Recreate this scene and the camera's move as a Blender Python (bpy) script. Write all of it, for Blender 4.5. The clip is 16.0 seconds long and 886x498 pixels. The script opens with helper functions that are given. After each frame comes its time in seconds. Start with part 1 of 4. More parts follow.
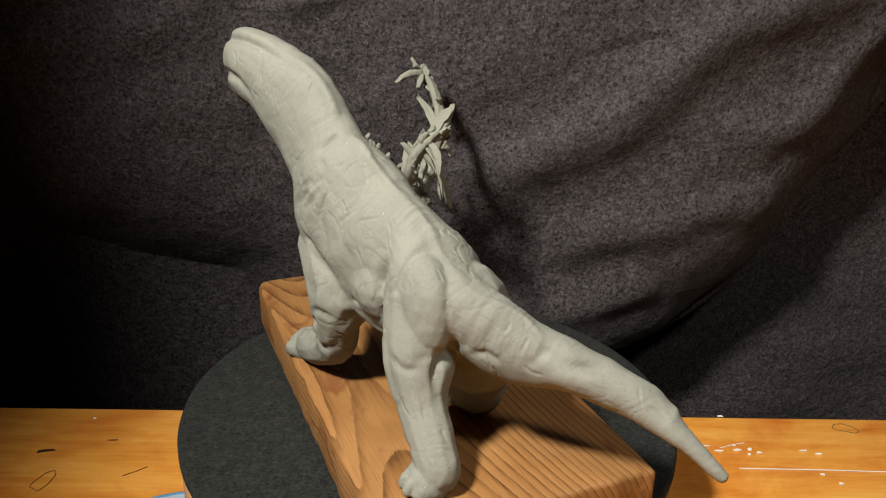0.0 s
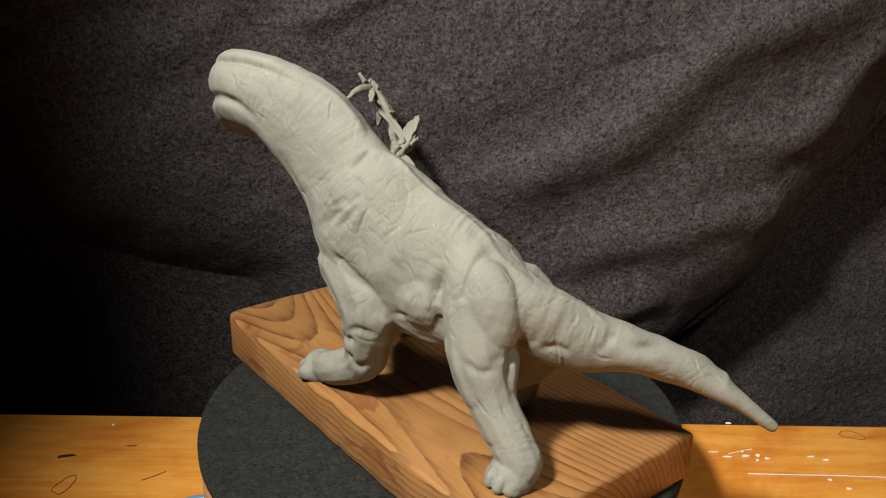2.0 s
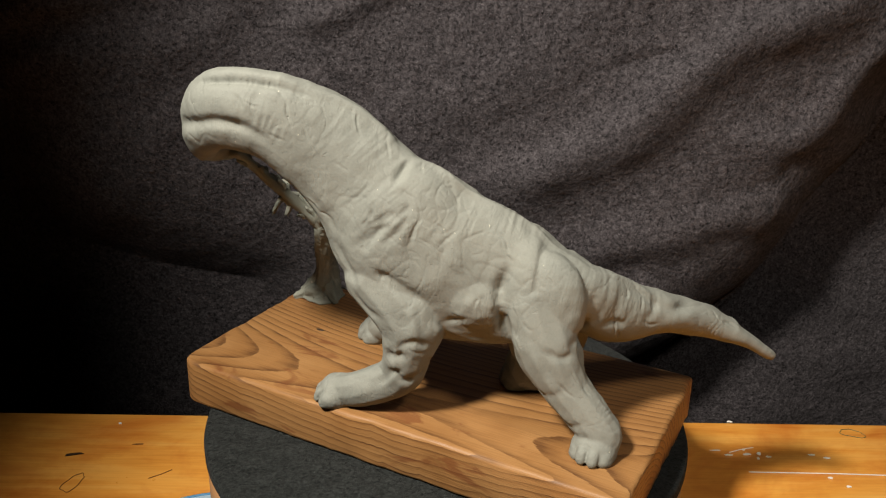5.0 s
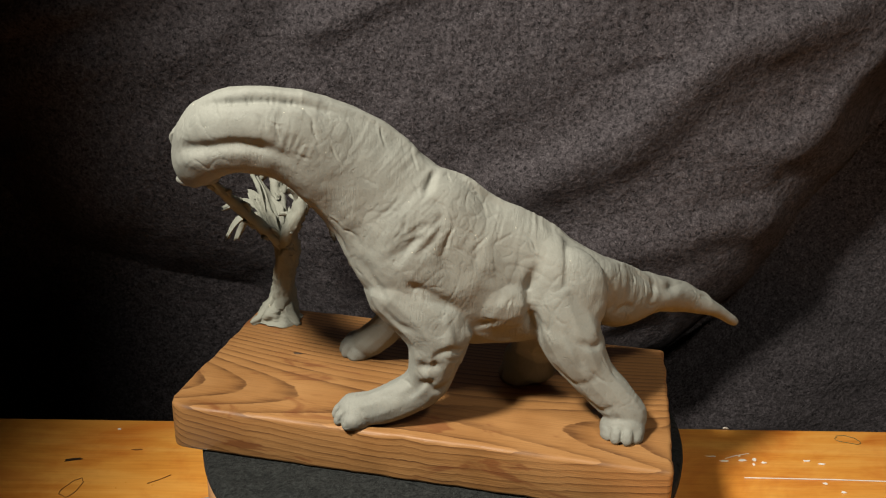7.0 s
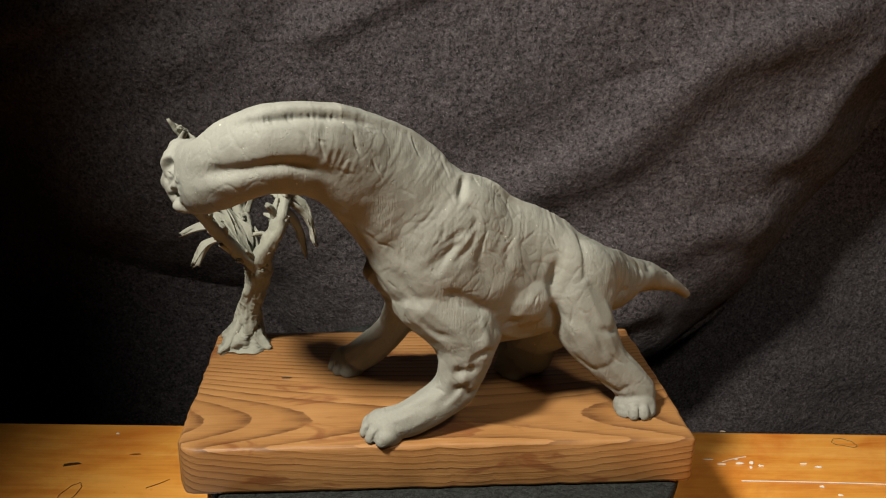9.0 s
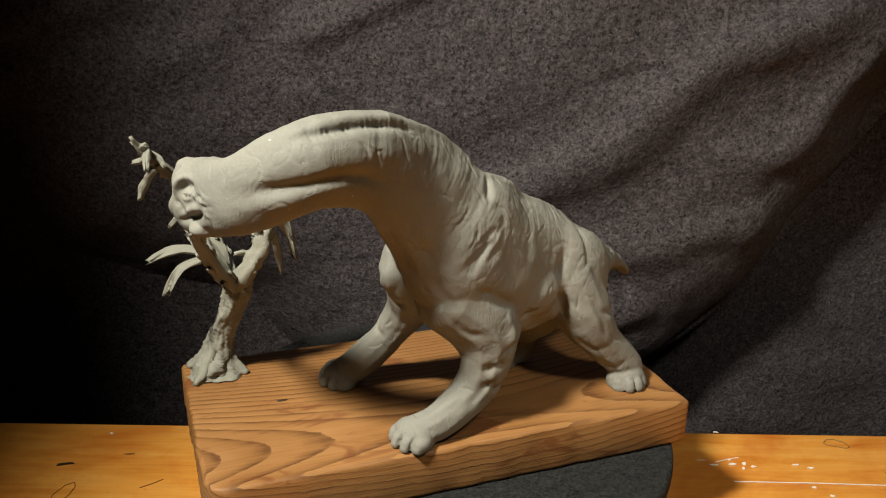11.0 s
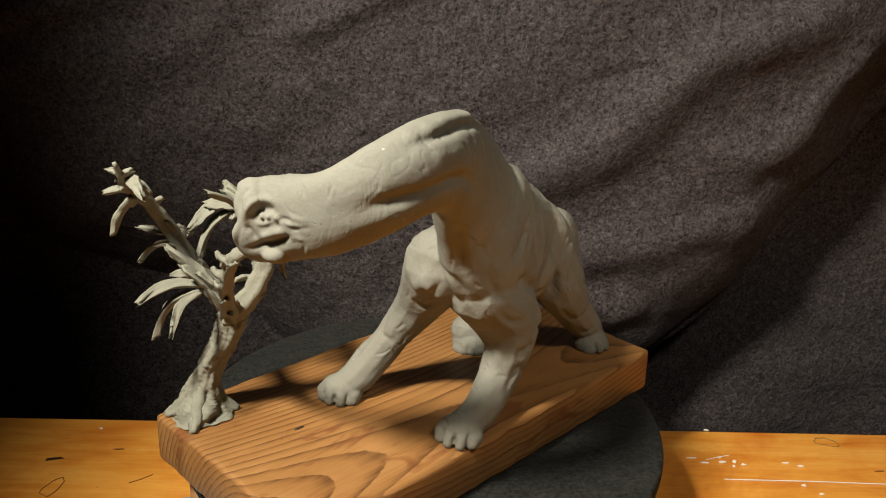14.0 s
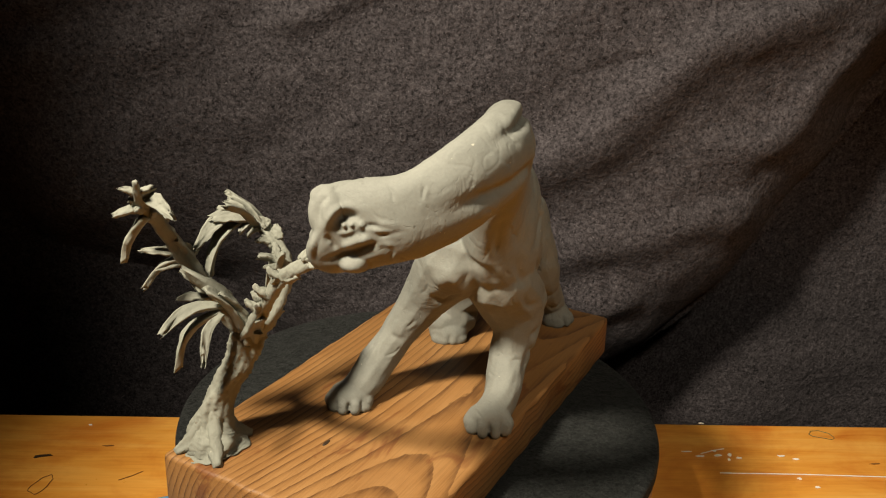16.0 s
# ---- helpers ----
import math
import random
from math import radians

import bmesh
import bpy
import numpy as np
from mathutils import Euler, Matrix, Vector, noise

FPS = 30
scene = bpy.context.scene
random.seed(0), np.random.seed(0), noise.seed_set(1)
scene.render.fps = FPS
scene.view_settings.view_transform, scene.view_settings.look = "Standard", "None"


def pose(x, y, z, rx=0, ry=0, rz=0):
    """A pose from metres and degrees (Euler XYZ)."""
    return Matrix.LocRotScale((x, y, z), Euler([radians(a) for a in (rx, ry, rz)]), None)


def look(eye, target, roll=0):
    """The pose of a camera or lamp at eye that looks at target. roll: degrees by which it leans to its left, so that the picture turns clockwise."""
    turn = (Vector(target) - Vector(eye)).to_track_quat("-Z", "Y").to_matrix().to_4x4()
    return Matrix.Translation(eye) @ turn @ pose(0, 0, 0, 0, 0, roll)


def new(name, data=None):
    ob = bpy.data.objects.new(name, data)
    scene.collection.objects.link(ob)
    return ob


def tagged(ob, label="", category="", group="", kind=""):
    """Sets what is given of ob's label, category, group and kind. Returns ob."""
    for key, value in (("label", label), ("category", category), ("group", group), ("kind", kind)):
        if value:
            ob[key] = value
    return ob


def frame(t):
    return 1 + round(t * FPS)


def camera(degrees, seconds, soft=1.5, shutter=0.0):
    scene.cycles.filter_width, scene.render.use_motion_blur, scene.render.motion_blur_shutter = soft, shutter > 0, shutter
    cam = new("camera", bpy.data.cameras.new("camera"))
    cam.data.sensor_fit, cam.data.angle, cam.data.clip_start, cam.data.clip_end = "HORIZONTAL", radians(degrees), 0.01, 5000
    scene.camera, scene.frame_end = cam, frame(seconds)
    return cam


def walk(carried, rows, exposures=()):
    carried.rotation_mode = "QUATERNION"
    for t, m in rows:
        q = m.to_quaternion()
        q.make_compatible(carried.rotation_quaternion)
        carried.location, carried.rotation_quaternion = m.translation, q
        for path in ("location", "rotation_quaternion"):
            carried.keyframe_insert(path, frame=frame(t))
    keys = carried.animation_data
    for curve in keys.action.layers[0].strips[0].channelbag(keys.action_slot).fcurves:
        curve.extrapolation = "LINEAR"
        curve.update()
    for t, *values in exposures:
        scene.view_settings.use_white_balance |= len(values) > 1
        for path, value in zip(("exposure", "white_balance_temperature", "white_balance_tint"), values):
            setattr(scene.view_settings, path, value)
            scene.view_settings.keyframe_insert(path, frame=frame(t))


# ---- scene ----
BT = 0.1008          # top of the wooden board above the table
YAW = 6.65           # turn of the table and the backdrop
SPIN = [(0, -62.0), (0.5, -58.1), (1, -54.12), (1.5, -50.0), (2, -45.9), (2.5, -41.82), (3, -37.82), (3.5, -33.87), (4, -29.9),
        (6.5, -9.6), (7, -5.5), (7.5, -1.45), (8, 2.5), (8.5, 6.42), (9, 10.42), (11.5, 30.55), (12, 34.45), (12.5, 38.33),
        (13, 42.28), (13.5, 46.2), (14, 50.1), (14.5, 54.06), (15, 58.06), (15.5, 62.02), (16, 65.94)]

cam = camera(55.27, 16.0, soft=1.1)
walk(cam, [
    (0, pose(0.0473, -0.4720, 0.3726, 67.79, -1.60, 5.65)),
    (0.5, pose(0.0450, -0.4787, 0.3725, 67.95, -1.71, 5.75)),
    (1, pose(0.0438, -0.4833, 0.3721, 68.38, -1.70, 5.74)),
    (1.5, pose(0.0432, -0.4854, 0.3718, 68.94, -1.56, 5.77)),
    (2, pose(0.0435, -0.4869, 0.3724, 68.89, -1.42, 5.96)),
    (2.5, pose(0.0431, -0.4888, 0.3757, 68.73, -1.43, 6.07)),
    (3, pose(0.0440, -0.4892, 0.3767, 68.74, -1.36, 6.12)),
    (3.5, pose(0.0429, -0.4899, 0.3763, 68.70, -1.35, 6.08)),
    (4, pose(0.0425, -0.4906, 0.3760, 68.70, -1.32, 6.09)),
    (6.5, pose(0.0448, -0.4949, 0.3766, 69.04, -1.36, 6.09)),
    (7, pose(0.0453, -0.4970, 0.3763, 69.37, -1.38, 6.09)),
    (7.5, pose(0.0450, -0.4974, 0.3765, 69.42, -1.37, 6.05)),
    (8, pose(0.0443, -0.4989, 0.3768, 69.54, -1.38, 5.96)),
    (8.5, pose(0.0445, -0.4995, 0.3772, 69.62, -1.37, 5.90)),
    (9, pose(0.0440, -0.4990, 0.3773, 69.64, -1.41, 5.82)),
    (11.5, pose(0.0452, -0.5008, 0.3782, 69.67, -1.74, 5.54)),
    (12, pose(0.0456, -0.5017, 0.3778, 69.77, -1.81, 5.51)),
    (12.5, pose(0.0455, -0.5018, 0.3777, 69.79, -1.88, 5.44)),
    (13, pose(0.0457, -0.5003, 0.3777, 69.69, -2.01, 5.40)),
    (13.5, pose(0.0459, -0.4999, 0.3767, 69.70, -2.09, 5.32)),
    (14, pose(0.0461, -0.4997, 0.3762, 69.58, -2.16, 5.31)),
    (14.5, pose(0.0460, -0.4996, 0.3762, 69.49, -2.22, 5.25)),
    (15, pose(0.0455, -0.4988, 0.3759, 69.41, -2.22, 5.10)),
    (15.5, pose(0.0457, -0.4969, 0.3763, 69.26, -2.17, 4.97)),
    (16, pose(0.0448, -0.4928, 0.3743, 69.07, -2.19, 4.75)),
], exposures=[(0, 0.0, 6500, 10), (4, 0.0, 6500, 10), (9, 0.0, 6600, 10), (12.5, 0.0, 6950, 10), (16, 0.0, 7300, 10)])

# ---- light ----
world = bpy.data.worlds.new("dim_room")
scene.world = world
world.use_nodes = True
world.node_tree.nodes["Background"].inputs[0].default_value = (1.0, 0.86, 0.72, 1)
world.node_tree.nodes["Background"].inputs[1].default_value = 0.004
scene.view_settings.exposure = 0.0


def lamp(name, eye, target, power, radius, colour, cone, blend):
    data = bpy.data.lights.new(name, "SPOT")
    data.energy, data.color, data.shadow_soft_size = power, colour, radius
    data.spot_size, data.spot_blend = radians(cone), blend
    ob = new(name, data)
    ob.matrix_world = look(eye, target)
    return ob


lamp("desk_lamp", (-0.34, -0.46, 0.87), (0.56, 0.11, 0.07), 71.0, 0.055, (1.0, 0.945, 0.84), 89, 0.70)
# added fill with no known source: lifts the statue's flank and right-hand tabletop
lamp("fill_spot", (0.38, -0.44, 0.84), (0.30, 0.00, 0.02), 10.0, 0.06, (1.0, 0.92, 0.80), 58, 0.6)


# ---- materials ----
def shader(name, rough=0.6, metal=0.0, spec=0.5):
    m = bpy.data.materials.new(name)
    m.use_nodes = True
    b = m.node_tree.nodes["Principled BSDF"]
    b.inputs["Roughness"].default_value, b.inputs["Metallic"].default_value = rough, metal
    b.inputs["Specular IOR Level"].default_value = spec
    return m, m.node_tree.nodes, m.node_tree.links, b


def coords(nd, ln, scale=(1, 1, 1), turn=(0, 0, 0)):
    tc, mp = nd.new("ShaderNodeTexCoord"), nd.new("ShaderNodeMapping")
    mp.inputs["Scale"].default_value, mp.inputs["Rotation"].default_value = scale, turn
    ln.new(tc.outputs["Object"], mp.inputs["Vector"])
    return mp.outputs["Vector"]


def noise_tex(nd, ln, vec, scale, detail=4.0, rough=0.55, distort=0.0):
    n = nd.new("ShaderNodeTexNoise")
    n.inputs["Scale"].default_value, n.inputs["Detail"].default_value = scale, detail
    n.inputs["Roughness"].default_value, n.inputs["Distortion"].default_value = rough, distort
    ln.new(vec, n.inputs["Vector"])
    return n.outputs["Fac"]


def ramp(nd, ln, fac, *stops):
    r = nd.new("ShaderNodeValToRGB")
    e = r.color_ramp.elements
    while len(e) < len(stops):
        e.new(0.5)
    for k, (pos, col) in zip(e, stops):
        k.position, k.color = pos, (*col, 1) if len(col) == 3 else col
    ln.new(fac, r.inputs[0])
    return r.outputs[0]


def math_node(nd, ln, op, a, b=None):
    n = nd.new("ShaderNodeMath")
    n.operation = op
    for slot, v in zip(n.inputs, (a, b)):
        if v is None:
            continue
        if isinstance(v, (int, float)):
            slot.default_value = v
        else:
            ln.new(v, slot)
    return n.outputs[0]


def mix(nd, ln, fac, a, b, mode="MIX"):
    n = nd.new("ShaderNodeMix")
    n.data_type, n.blend_type = "RGBA", mode
    for slot, v in ((n.inputs[0], fac), (n.inputs[6], a), (n.inputs[7], b)):
        if isinstance(v, (int, float)):
            slot.default_value = v
        elif isinstance(v, tuple):
            slot.default_value = (*v, 1)
        else:
            ln.new(v, slot)
    return n.outputs[2]


def bump(nd, ln, height, bsdf, strength, distance, before=None):
    n = nd.new("ShaderNodeBump")
    n.inputs["Strength"].default_value, n.inputs["Distance"].default_value = strength, distance
    ln.new(height, n.inputs["Height"])
    if before is not None:
        ln.new(before, n.inputs["Normal"])
    ln.new(n.outputs[0], bsdf.inputs["Normal"])
    return n.outputs[0]


def clay_material(name="grey_clay", tint=(1.0, 1.0, 1.0), crust=0.28):
    m, nd, ln, b = shader(name, 0.75, 0, 0.25)
    v = coords(nd, ln)
    big = noise_tex(nd, ln, v, 30, 4)
    fine = noise_tex(nd, ln, v, 700, 4, 0.65)
    c = ramp(nd, ln, big, (0.3, (0.178 * tint[0], 0.182 * tint[1], 0.158 * tint[2])), (0.7, (0.232 * tint[0], 0.234 * tint[1], 0.202 * tint[2])))
    c = mix(nd, ln, 0.10, c, ramp(nd, ln, fine, (0.35, (0.12, 0.122, 0.11)), (0.65, (0.30, 0.30, 0.265))))
    # stray pale crumbs and yellow fibres pressed into the clay
    crumb = noise_tex(nd, ln, v, 330, 2, 0.4)
    c = mix(nd, ln, ramp(nd, ln, crumb, (0.775, (0, 0, 0)), (0.80, (0.7, 0.7, 0.7))), c, (0.50, 0.48, 0.38))
    ln.new(c, b.inputs["Base Color"])
    ln.new(ramp(nd, ln, big, (0.3, (0.66, 0.66, 0.66)), (0.7, (0.84, 0.84, 0.84))), b.inputs["Roughness"])
    n = bump(nd, ln, fine, b, 0.22, 0.0005)
    # faint thumb-drawn strokes in patches, and sparse short nicks
    strokes = noise_tex(nd, ln, coords(nd, ln, (1000, 130, 150), (0.2, 0.5, 0.4)), 1.0, 2, 0.5, 0.4)
    patch = noise_tex(nd, ln, v, 45, 2)
    strokes = math_node(nd, ln, "MULTIPLY", strokes, ramp(nd, ln, patch, (0.45, (0, 0, 0)), (0.62, (1, 1, 1))))
    n = bump(nd, ln, strokes, b, 0.40, 0.0008, n)
    for sc, tn, cut in (((260, 620, 330), (0.6, 0.3, 1.1), 0.66), ((700, 200, 240), (0.2, 1.0, 0.5), 0.66), ((320, 300, 900), (1.0, 0.2, 0.3), 0.68)):
        nick = noise_tex(nd, ln, coords(nd, ln, sc, tn), 1.0, 2, 0.5, 0.8)
        n = bump(nd, ln, ramp(nd, ln, nick, (cut, (1, 1, 1)), (cut + 0.10, (0, 0, 0))), b, 0.25, 0.0010, n)
    lumps = noise_tex(nd, ln, v, 150, 3)
    bump(nd, ln, lumps, b, crust, 0.0016, n)
    return m


def wood_material(name, light, mid, dark, spacing, pith_y, pith_z, taper=0.7, rough=0.6, seed=0.0, blush=0.0):
    """Flat-sawn softwood with its rings about a pith that runs along x."""
    m, nd, ln, b = shader(name, rough, 0, 0.3)
    v = coords(nd, ln)
    wob = noise_tex(nd, ln, coords(nd, ln, (7.0, 22, 22)), 1.0, 3, 0.5)
    sep = nd.new("ShaderNodeSeparateXYZ")
    ln.new(v, sep.inputs[0])
    y = math_node(nd, ln, "SUBTRACT", sep.outputs[1], pith_y)
    z = math_node(nd, ln, "SUBTRACT", sep.outputs[2], pith_z)
    r = math_node(nd, ln, "SQRT", math_node(nd, ln, "ADD", math_node(nd, ln, "MULTIPLY", y, y), math_node(nd, ln, "MULTIPLY", z, z)))
    r = math_node(nd, ln, "ADD", r, math_node(nd, ln, "MULTIPLY", math_node(nd, ln, "MULTIPLY", sep.outputs[0], sep.outputs[0]), -taper))
    r = math_node(nd, ln, "ADD", r, math_node(nd, ln, "MULTIPLY", math_node(nd, ln, "SUBTRACT", wob, 0.5), 0.0034))
    jag = noise_tex(nd, ln, coords(nd, ln, (110, 420, 420)), 1.0, 3, 0.6)
    r = math_node(nd, ln, "ADD", r, math_node(nd, ln, "MULTIPLY", math_node(nd, ln, "SUBTRACT", jag, 0.5), 0.0007))
    ring = math_node(nd, ln, "FRACT", math_node(nd, ln, "ADD", math_node(nd, ln, "DIVIDE", r, spacing), 10.0 + seed))
    soft = tuple(0.45 * a + 0.55 * c for a, c in zip(mid, dark))
    c = ramp(nd, ln, ring, (0.0, light), (0.58, mid), (0.80, soft), (0.90, dark), (0.975, dark), (1.0, light))
    # some rings are faint, some strong
    faint = noise_tex(nd, ln, coords(nd, ln, (9, 150, 150)), 1.0, 2, 0.5)
    c = mix(nd, ln, ramp(nd, ln, faint, (0.38, (0.0, 0.0, 0.0)), (0.66, (0.6, 0.6, 0.6))), c, mid)
    fibre = noise_tex(nd, ln, coords(nd, ln, (26, 1100, 1100)), 1.0, 4, 0.6)
    c = mix(nd, ln, 0.26, c, ramp(nd, ln, fibre, (0.25, dark), (0.55, light)))
    blot = noise_tex(nd, ln, v, 22, 3)
    c = mix(nd, ln, 0.4, c, ramp(nd, ln, blot, (0.32, (0.62, 0.52, 0.45)), (0.62, (1.0, 1.0, 1.0))), "MULTIPLY")
    if blush:
        # red-brown resin stains that follow the grain
        stain = noise_tex(nd, ln, coords(nd, ln, (14, 40, 40)), 1.0, 4, 0.6, 0.8)
        c = mix(nd, ln, ramp(nd, ln, stain, (0.60, (0, 0, 0)), (0.66, (blush, blush, blush))), c, (0.13, 0.036, 0.012))
    ln.new(c, b.inputs["Base Color"])
    rr = ramp(nd, ln, blot, (0.3, (rough - 0.12,) * 3), (0.7, (rough + 0.08,) * 3))
    ln.new(rr, b.inputs["Roughness"])
    n = bump(nd, ln, fibre, b, 0.3, 0.0007)
    bump(nd, ln, ring, b, -0.16, 0.0008, n)
    return m


def table_material():
    m, nd, ln, b = shader("orange_varnished_wood", 0.34, 0, 0.45)
    v = coords(nd, ln)
    grain = noise_tex(nd, ln, coords(nd, ln, (5, 46, 46)), 1.0, 5, 0.6, 1.2)
    fine = noise_tex(nd, ln, coords(nd, ln, (22, 420, 420)), 1.0, 3, 0.6)
    patch = noise_tex(nd, ln, coords(nd, ln, (11, 15, 15)), 1.0, 5, 0.65, 0.6)
    speck = noise_tex(nd, ln, v, 260, 3, 0.6)
    c = ramp(nd, ln, grain, (0.25, (0.60, 0.20, 0.022)), (0.48, (0.76, 0.32, 0.048)), (0.75, (0.84, 0.43, 0.095)))
    c = mix(nd, ln, 0.16, c, ramp(nd, ln, fine, (0.3, (0.34, 0.10, 0.014)), (0.6, (0.80, 0.42, 0.11))))
    c = mix(nd, ln, 0.6, c, ramp(nd, ln, patch, (0.36, (0.70, 0.42, 0.26)), (0.56, (1.0, 1.0, 1.0))), "MULTIPLY")
    c = mix(nd, ln, ramp(nd, ln, speck, (0.72, (0, 0, 0)), (0.80, (0.45, 0.45, 0.45))), c, (0.20, 0.07, 0.012))
    ln.new(c, b.inputs["Base Color"])
    ln.new(ramp(nd, ln, patch, (0.3, (0.46, 0.46, 0.46)), (0.7, (0.26, 0.26, 0.26))), b.inputs["Roughness"])
    n = bump(nd, ln, grain, b, 0.12, 0.0006)
    bump(nd, ln, speck, b, 0.1, 0.0004, n)
    return m


def felt_material(name, low, high, scale, strength=0.9):
    m, nd, ln, b = shader(name, 0.95, 0, 0.1)
    v = coords(nd, ln)
    fuzz = noise_tex(nd, ln, v, scale, 5, 0.7, 0.5)
    tuft = noise_tex(nd, ln, v, scale * 0.28, 4, 0.6, 0.3)
    c = ramp(nd, ln, fuzz, (0.32, low), (0.68, high))
    c = mix(nd, ln, 0.6, c, ramp(nd, ln, tuft, (0.3, (0.45, 0.45, 0.45)), (0.7, (1.3, 1.3, 1.3))), "MULTIPLY")
    # pale ends of single fibres
    fleck = noise_tex(nd, ln, v, scale * 1.9, 3, 0.6, 1.2)
    c = mix(nd, ln, ramp(nd, ln, fleck, (0.60, (0, 0, 0)), (0.72, (0.55, 0.55, 0.55))), c, tuple(min(1.0, k * 2.3) for k in high))
    ln.new(c, b.inputs["Base Color"])
    b.inputs["Sheen Weight"].default_value, b.inputs["Sheen Roughness"].default_value = 0.03, 0.6
    n = bump(nd, ln, tuft, b, strength, 0.004)
    bump(nd, ln, fuzz, b, strength, 0.0015, n)
    return m


def plain(name, colour, rough=0.5, vary=0.12, scale=60, spec=0.5):
    m, nd, ln, b = shader(name, rough, 0, spec)
    v = coords(nd, ln)
    f = noise_tex(nd, ln, v, scale, 4)
    ln.new(ramp(nd, ln, f, (0.3, tuple(c * (1 - vary) for c in colour)), (0.7, tuple(min(1, c * (1 + vary)) for c in colour))), b.inputs["Base Color"])
    bump(nd, ln, f, b, 0.1, 0.001)
    return m


CLAY = clay_material(crust=0.20)
TREE_CLAY = clay_material("pale_clay", (1.14, 1.14, 1.08), 0.6)
BOARD = wood_material("old_fir_wood", (0.345, 0.180, 0.066), (0.285, 0.138, 0.046), (0.070, 0.025, 0.008), 0.0037, -0.050, 0.040, 0.46, 0.52, 0.35, 0.6)
TABLE = table_material()
FELT = felt_material("charcoal_felt", (0.002, 0.0025, 0.0024), (0.028, 0.031, 0.029), 420, 1.0)
CLOTH = felt_material("black_fleece", (0.005, 0.0043, 0.0047), (0.108, 0.095, 0.101), 360, 1.0)
TAN = wood_material("tan_plywood", (0.40, 0.22, 0.10), (0.36, 0.19, 0.085), (0.25, 0.12, 0.05), 0.004, 0, -0.5)
PAINT = plain("white_paint", (0.75, 0.72, 0.66), 0.5)
INK = plain("dark_stain", (0.035, 0.02, 0.01), 0.5)
FAINT = plain("brown_stain", (0.20, 0.085, 0.02), 0.5)
GREEN = plain("green_ink", (0.10, 0.12, 0.05), 0.5)
GLAZE = plain("pale_glaze", (0.34, 0.44, 0.52), 0.2)
BLUE = plain("blue_glaze", (0.10, 0.25, 0.42), 0.15)
WALL = plain("dark_painted_wall", (0.035, 0.03, 0.026), 0.8)
FLOOR = plain("brown_floor", (0.06, 0.04, 0.025), 0.6)


# ---- mesh helpers ----
def mesh_object(name, bm, material, parent=None, label="", smooth=True):
    me = bpy.data.meshes.new(name)
    bm.normal_update()
    bm.to_mesh(me)
    bm.free()
    me.materials.append(material)
    me.polygons.foreach_set("use_smooth", [smooth] * len(me.polygons))
    ob = new(name, me)
    if parent is not None:
        ob.parent = parent
    if label:
        ob["label"] = label
    return ob


def part(name, bm, material, parent, label="", smooth=True):
    return mesh_object(name, bm, material, parent, label, smooth)


def spline(rows, n):
    """Rows of numbers, glided through with n steps from row to row."""
    a = np.array(rows, float)
    k = len(a)
    s = np.linspace(0, k - 1, (k - 1) * n + 1)
    i = np.minimum(s.astype(int), k - 2)
    u = (s - i)[:, None]
    p = np.vstack([2 * a[0] - a[1], a, 2 * a[-1] - a[-2]])
    p0, p1, p2, p3 = p[i], p[i + 1], p[i + 2], p[i + 3]
    return 0.5 * (2 * p1 + (p2 - p0) * u + (2 * p0 - 5 * p1 + 4 * p2 - p3) * u * u + (3 * p1 - p0 - 3 * p2 + p3) * u ** 3)


def tube(bm, rows, n=4, sides=20, side=None, wobble=0.0, seed=0):
    """A limb through rows of (x, y, z, half width, half height)."""
    a = spline(rows, n)
    c = a[:, :3]
    t = np.gradient(c, axis=0)
    t /= np.linalg.norm(t, axis=1, keepdims=True) + 1e-12
    up0 = np.array(side if side is not None else (0, 0, 1.0))
    lat = np.cross(t, up0)
    lat /= np.linalg.norm(lat, axis=1, keepdims=True) + 1e-9
    up = np.cross(lat, t)
    rng = np.random.RandomState(seed)
    rings = []
    for i in range(len(a)):
        ring = []
        for j in range(sides):
            w = 2 * math.pi * j / sides
            k = 1 + wobble * rng.uniform(-1, 1)
            q = c[i] + lat[i] * max(a[i, 3], 1e-4) * k * math.cos(w) + up[i] * max(a[i, -1], 1e-4) * k * math.sin(w)
            ring.append(bm.verts.new(q))
        rings.append(ring)
    for r0, r1 in zip(rings, rings[1:]):
        for j in range(sides):
            bm.faces.new((r0[j], r0[(j + 1) % sides], r1[(j + 1) % sides], r1[j]))
    for ring, s, k in ((rings[0], -1, 0), (rings[-1], 1, -1)):
        tip = bm.verts.new(c[k] + t[k] * s * 0.6 * min(a[k, 3], a[k, -1]))
        for j in range(sides):
            bm.faces.new((ring[j], tip, ring[(j + 1) % sides]) if s < 0 else (ring[(j + 1) % sides], tip, ring[j]))
    return bm


def box(bm, x0, y0, z0, x1, y1, z1, bevel=0.0, segments=2):
    made = bmesh.ops.create_cube(bm, size=1)["verts"]
    for v in made:
        v.co = Vector(((x0 + x1) / 2 + v.co.x * (x1 - x0), (y0 + y1) / 2 + v.co.y * (y1 - y0), (z0 + z1) / 2 + v.co.z * (z1 - z0)))
    if bevel:
        edges = list({e for v in made for e in v.link_edges})
        bmesh.ops.bevel(bm, geom=edges, offset=bevel, segments=segments, affect="EDGES", profile=0.5)
    return bm


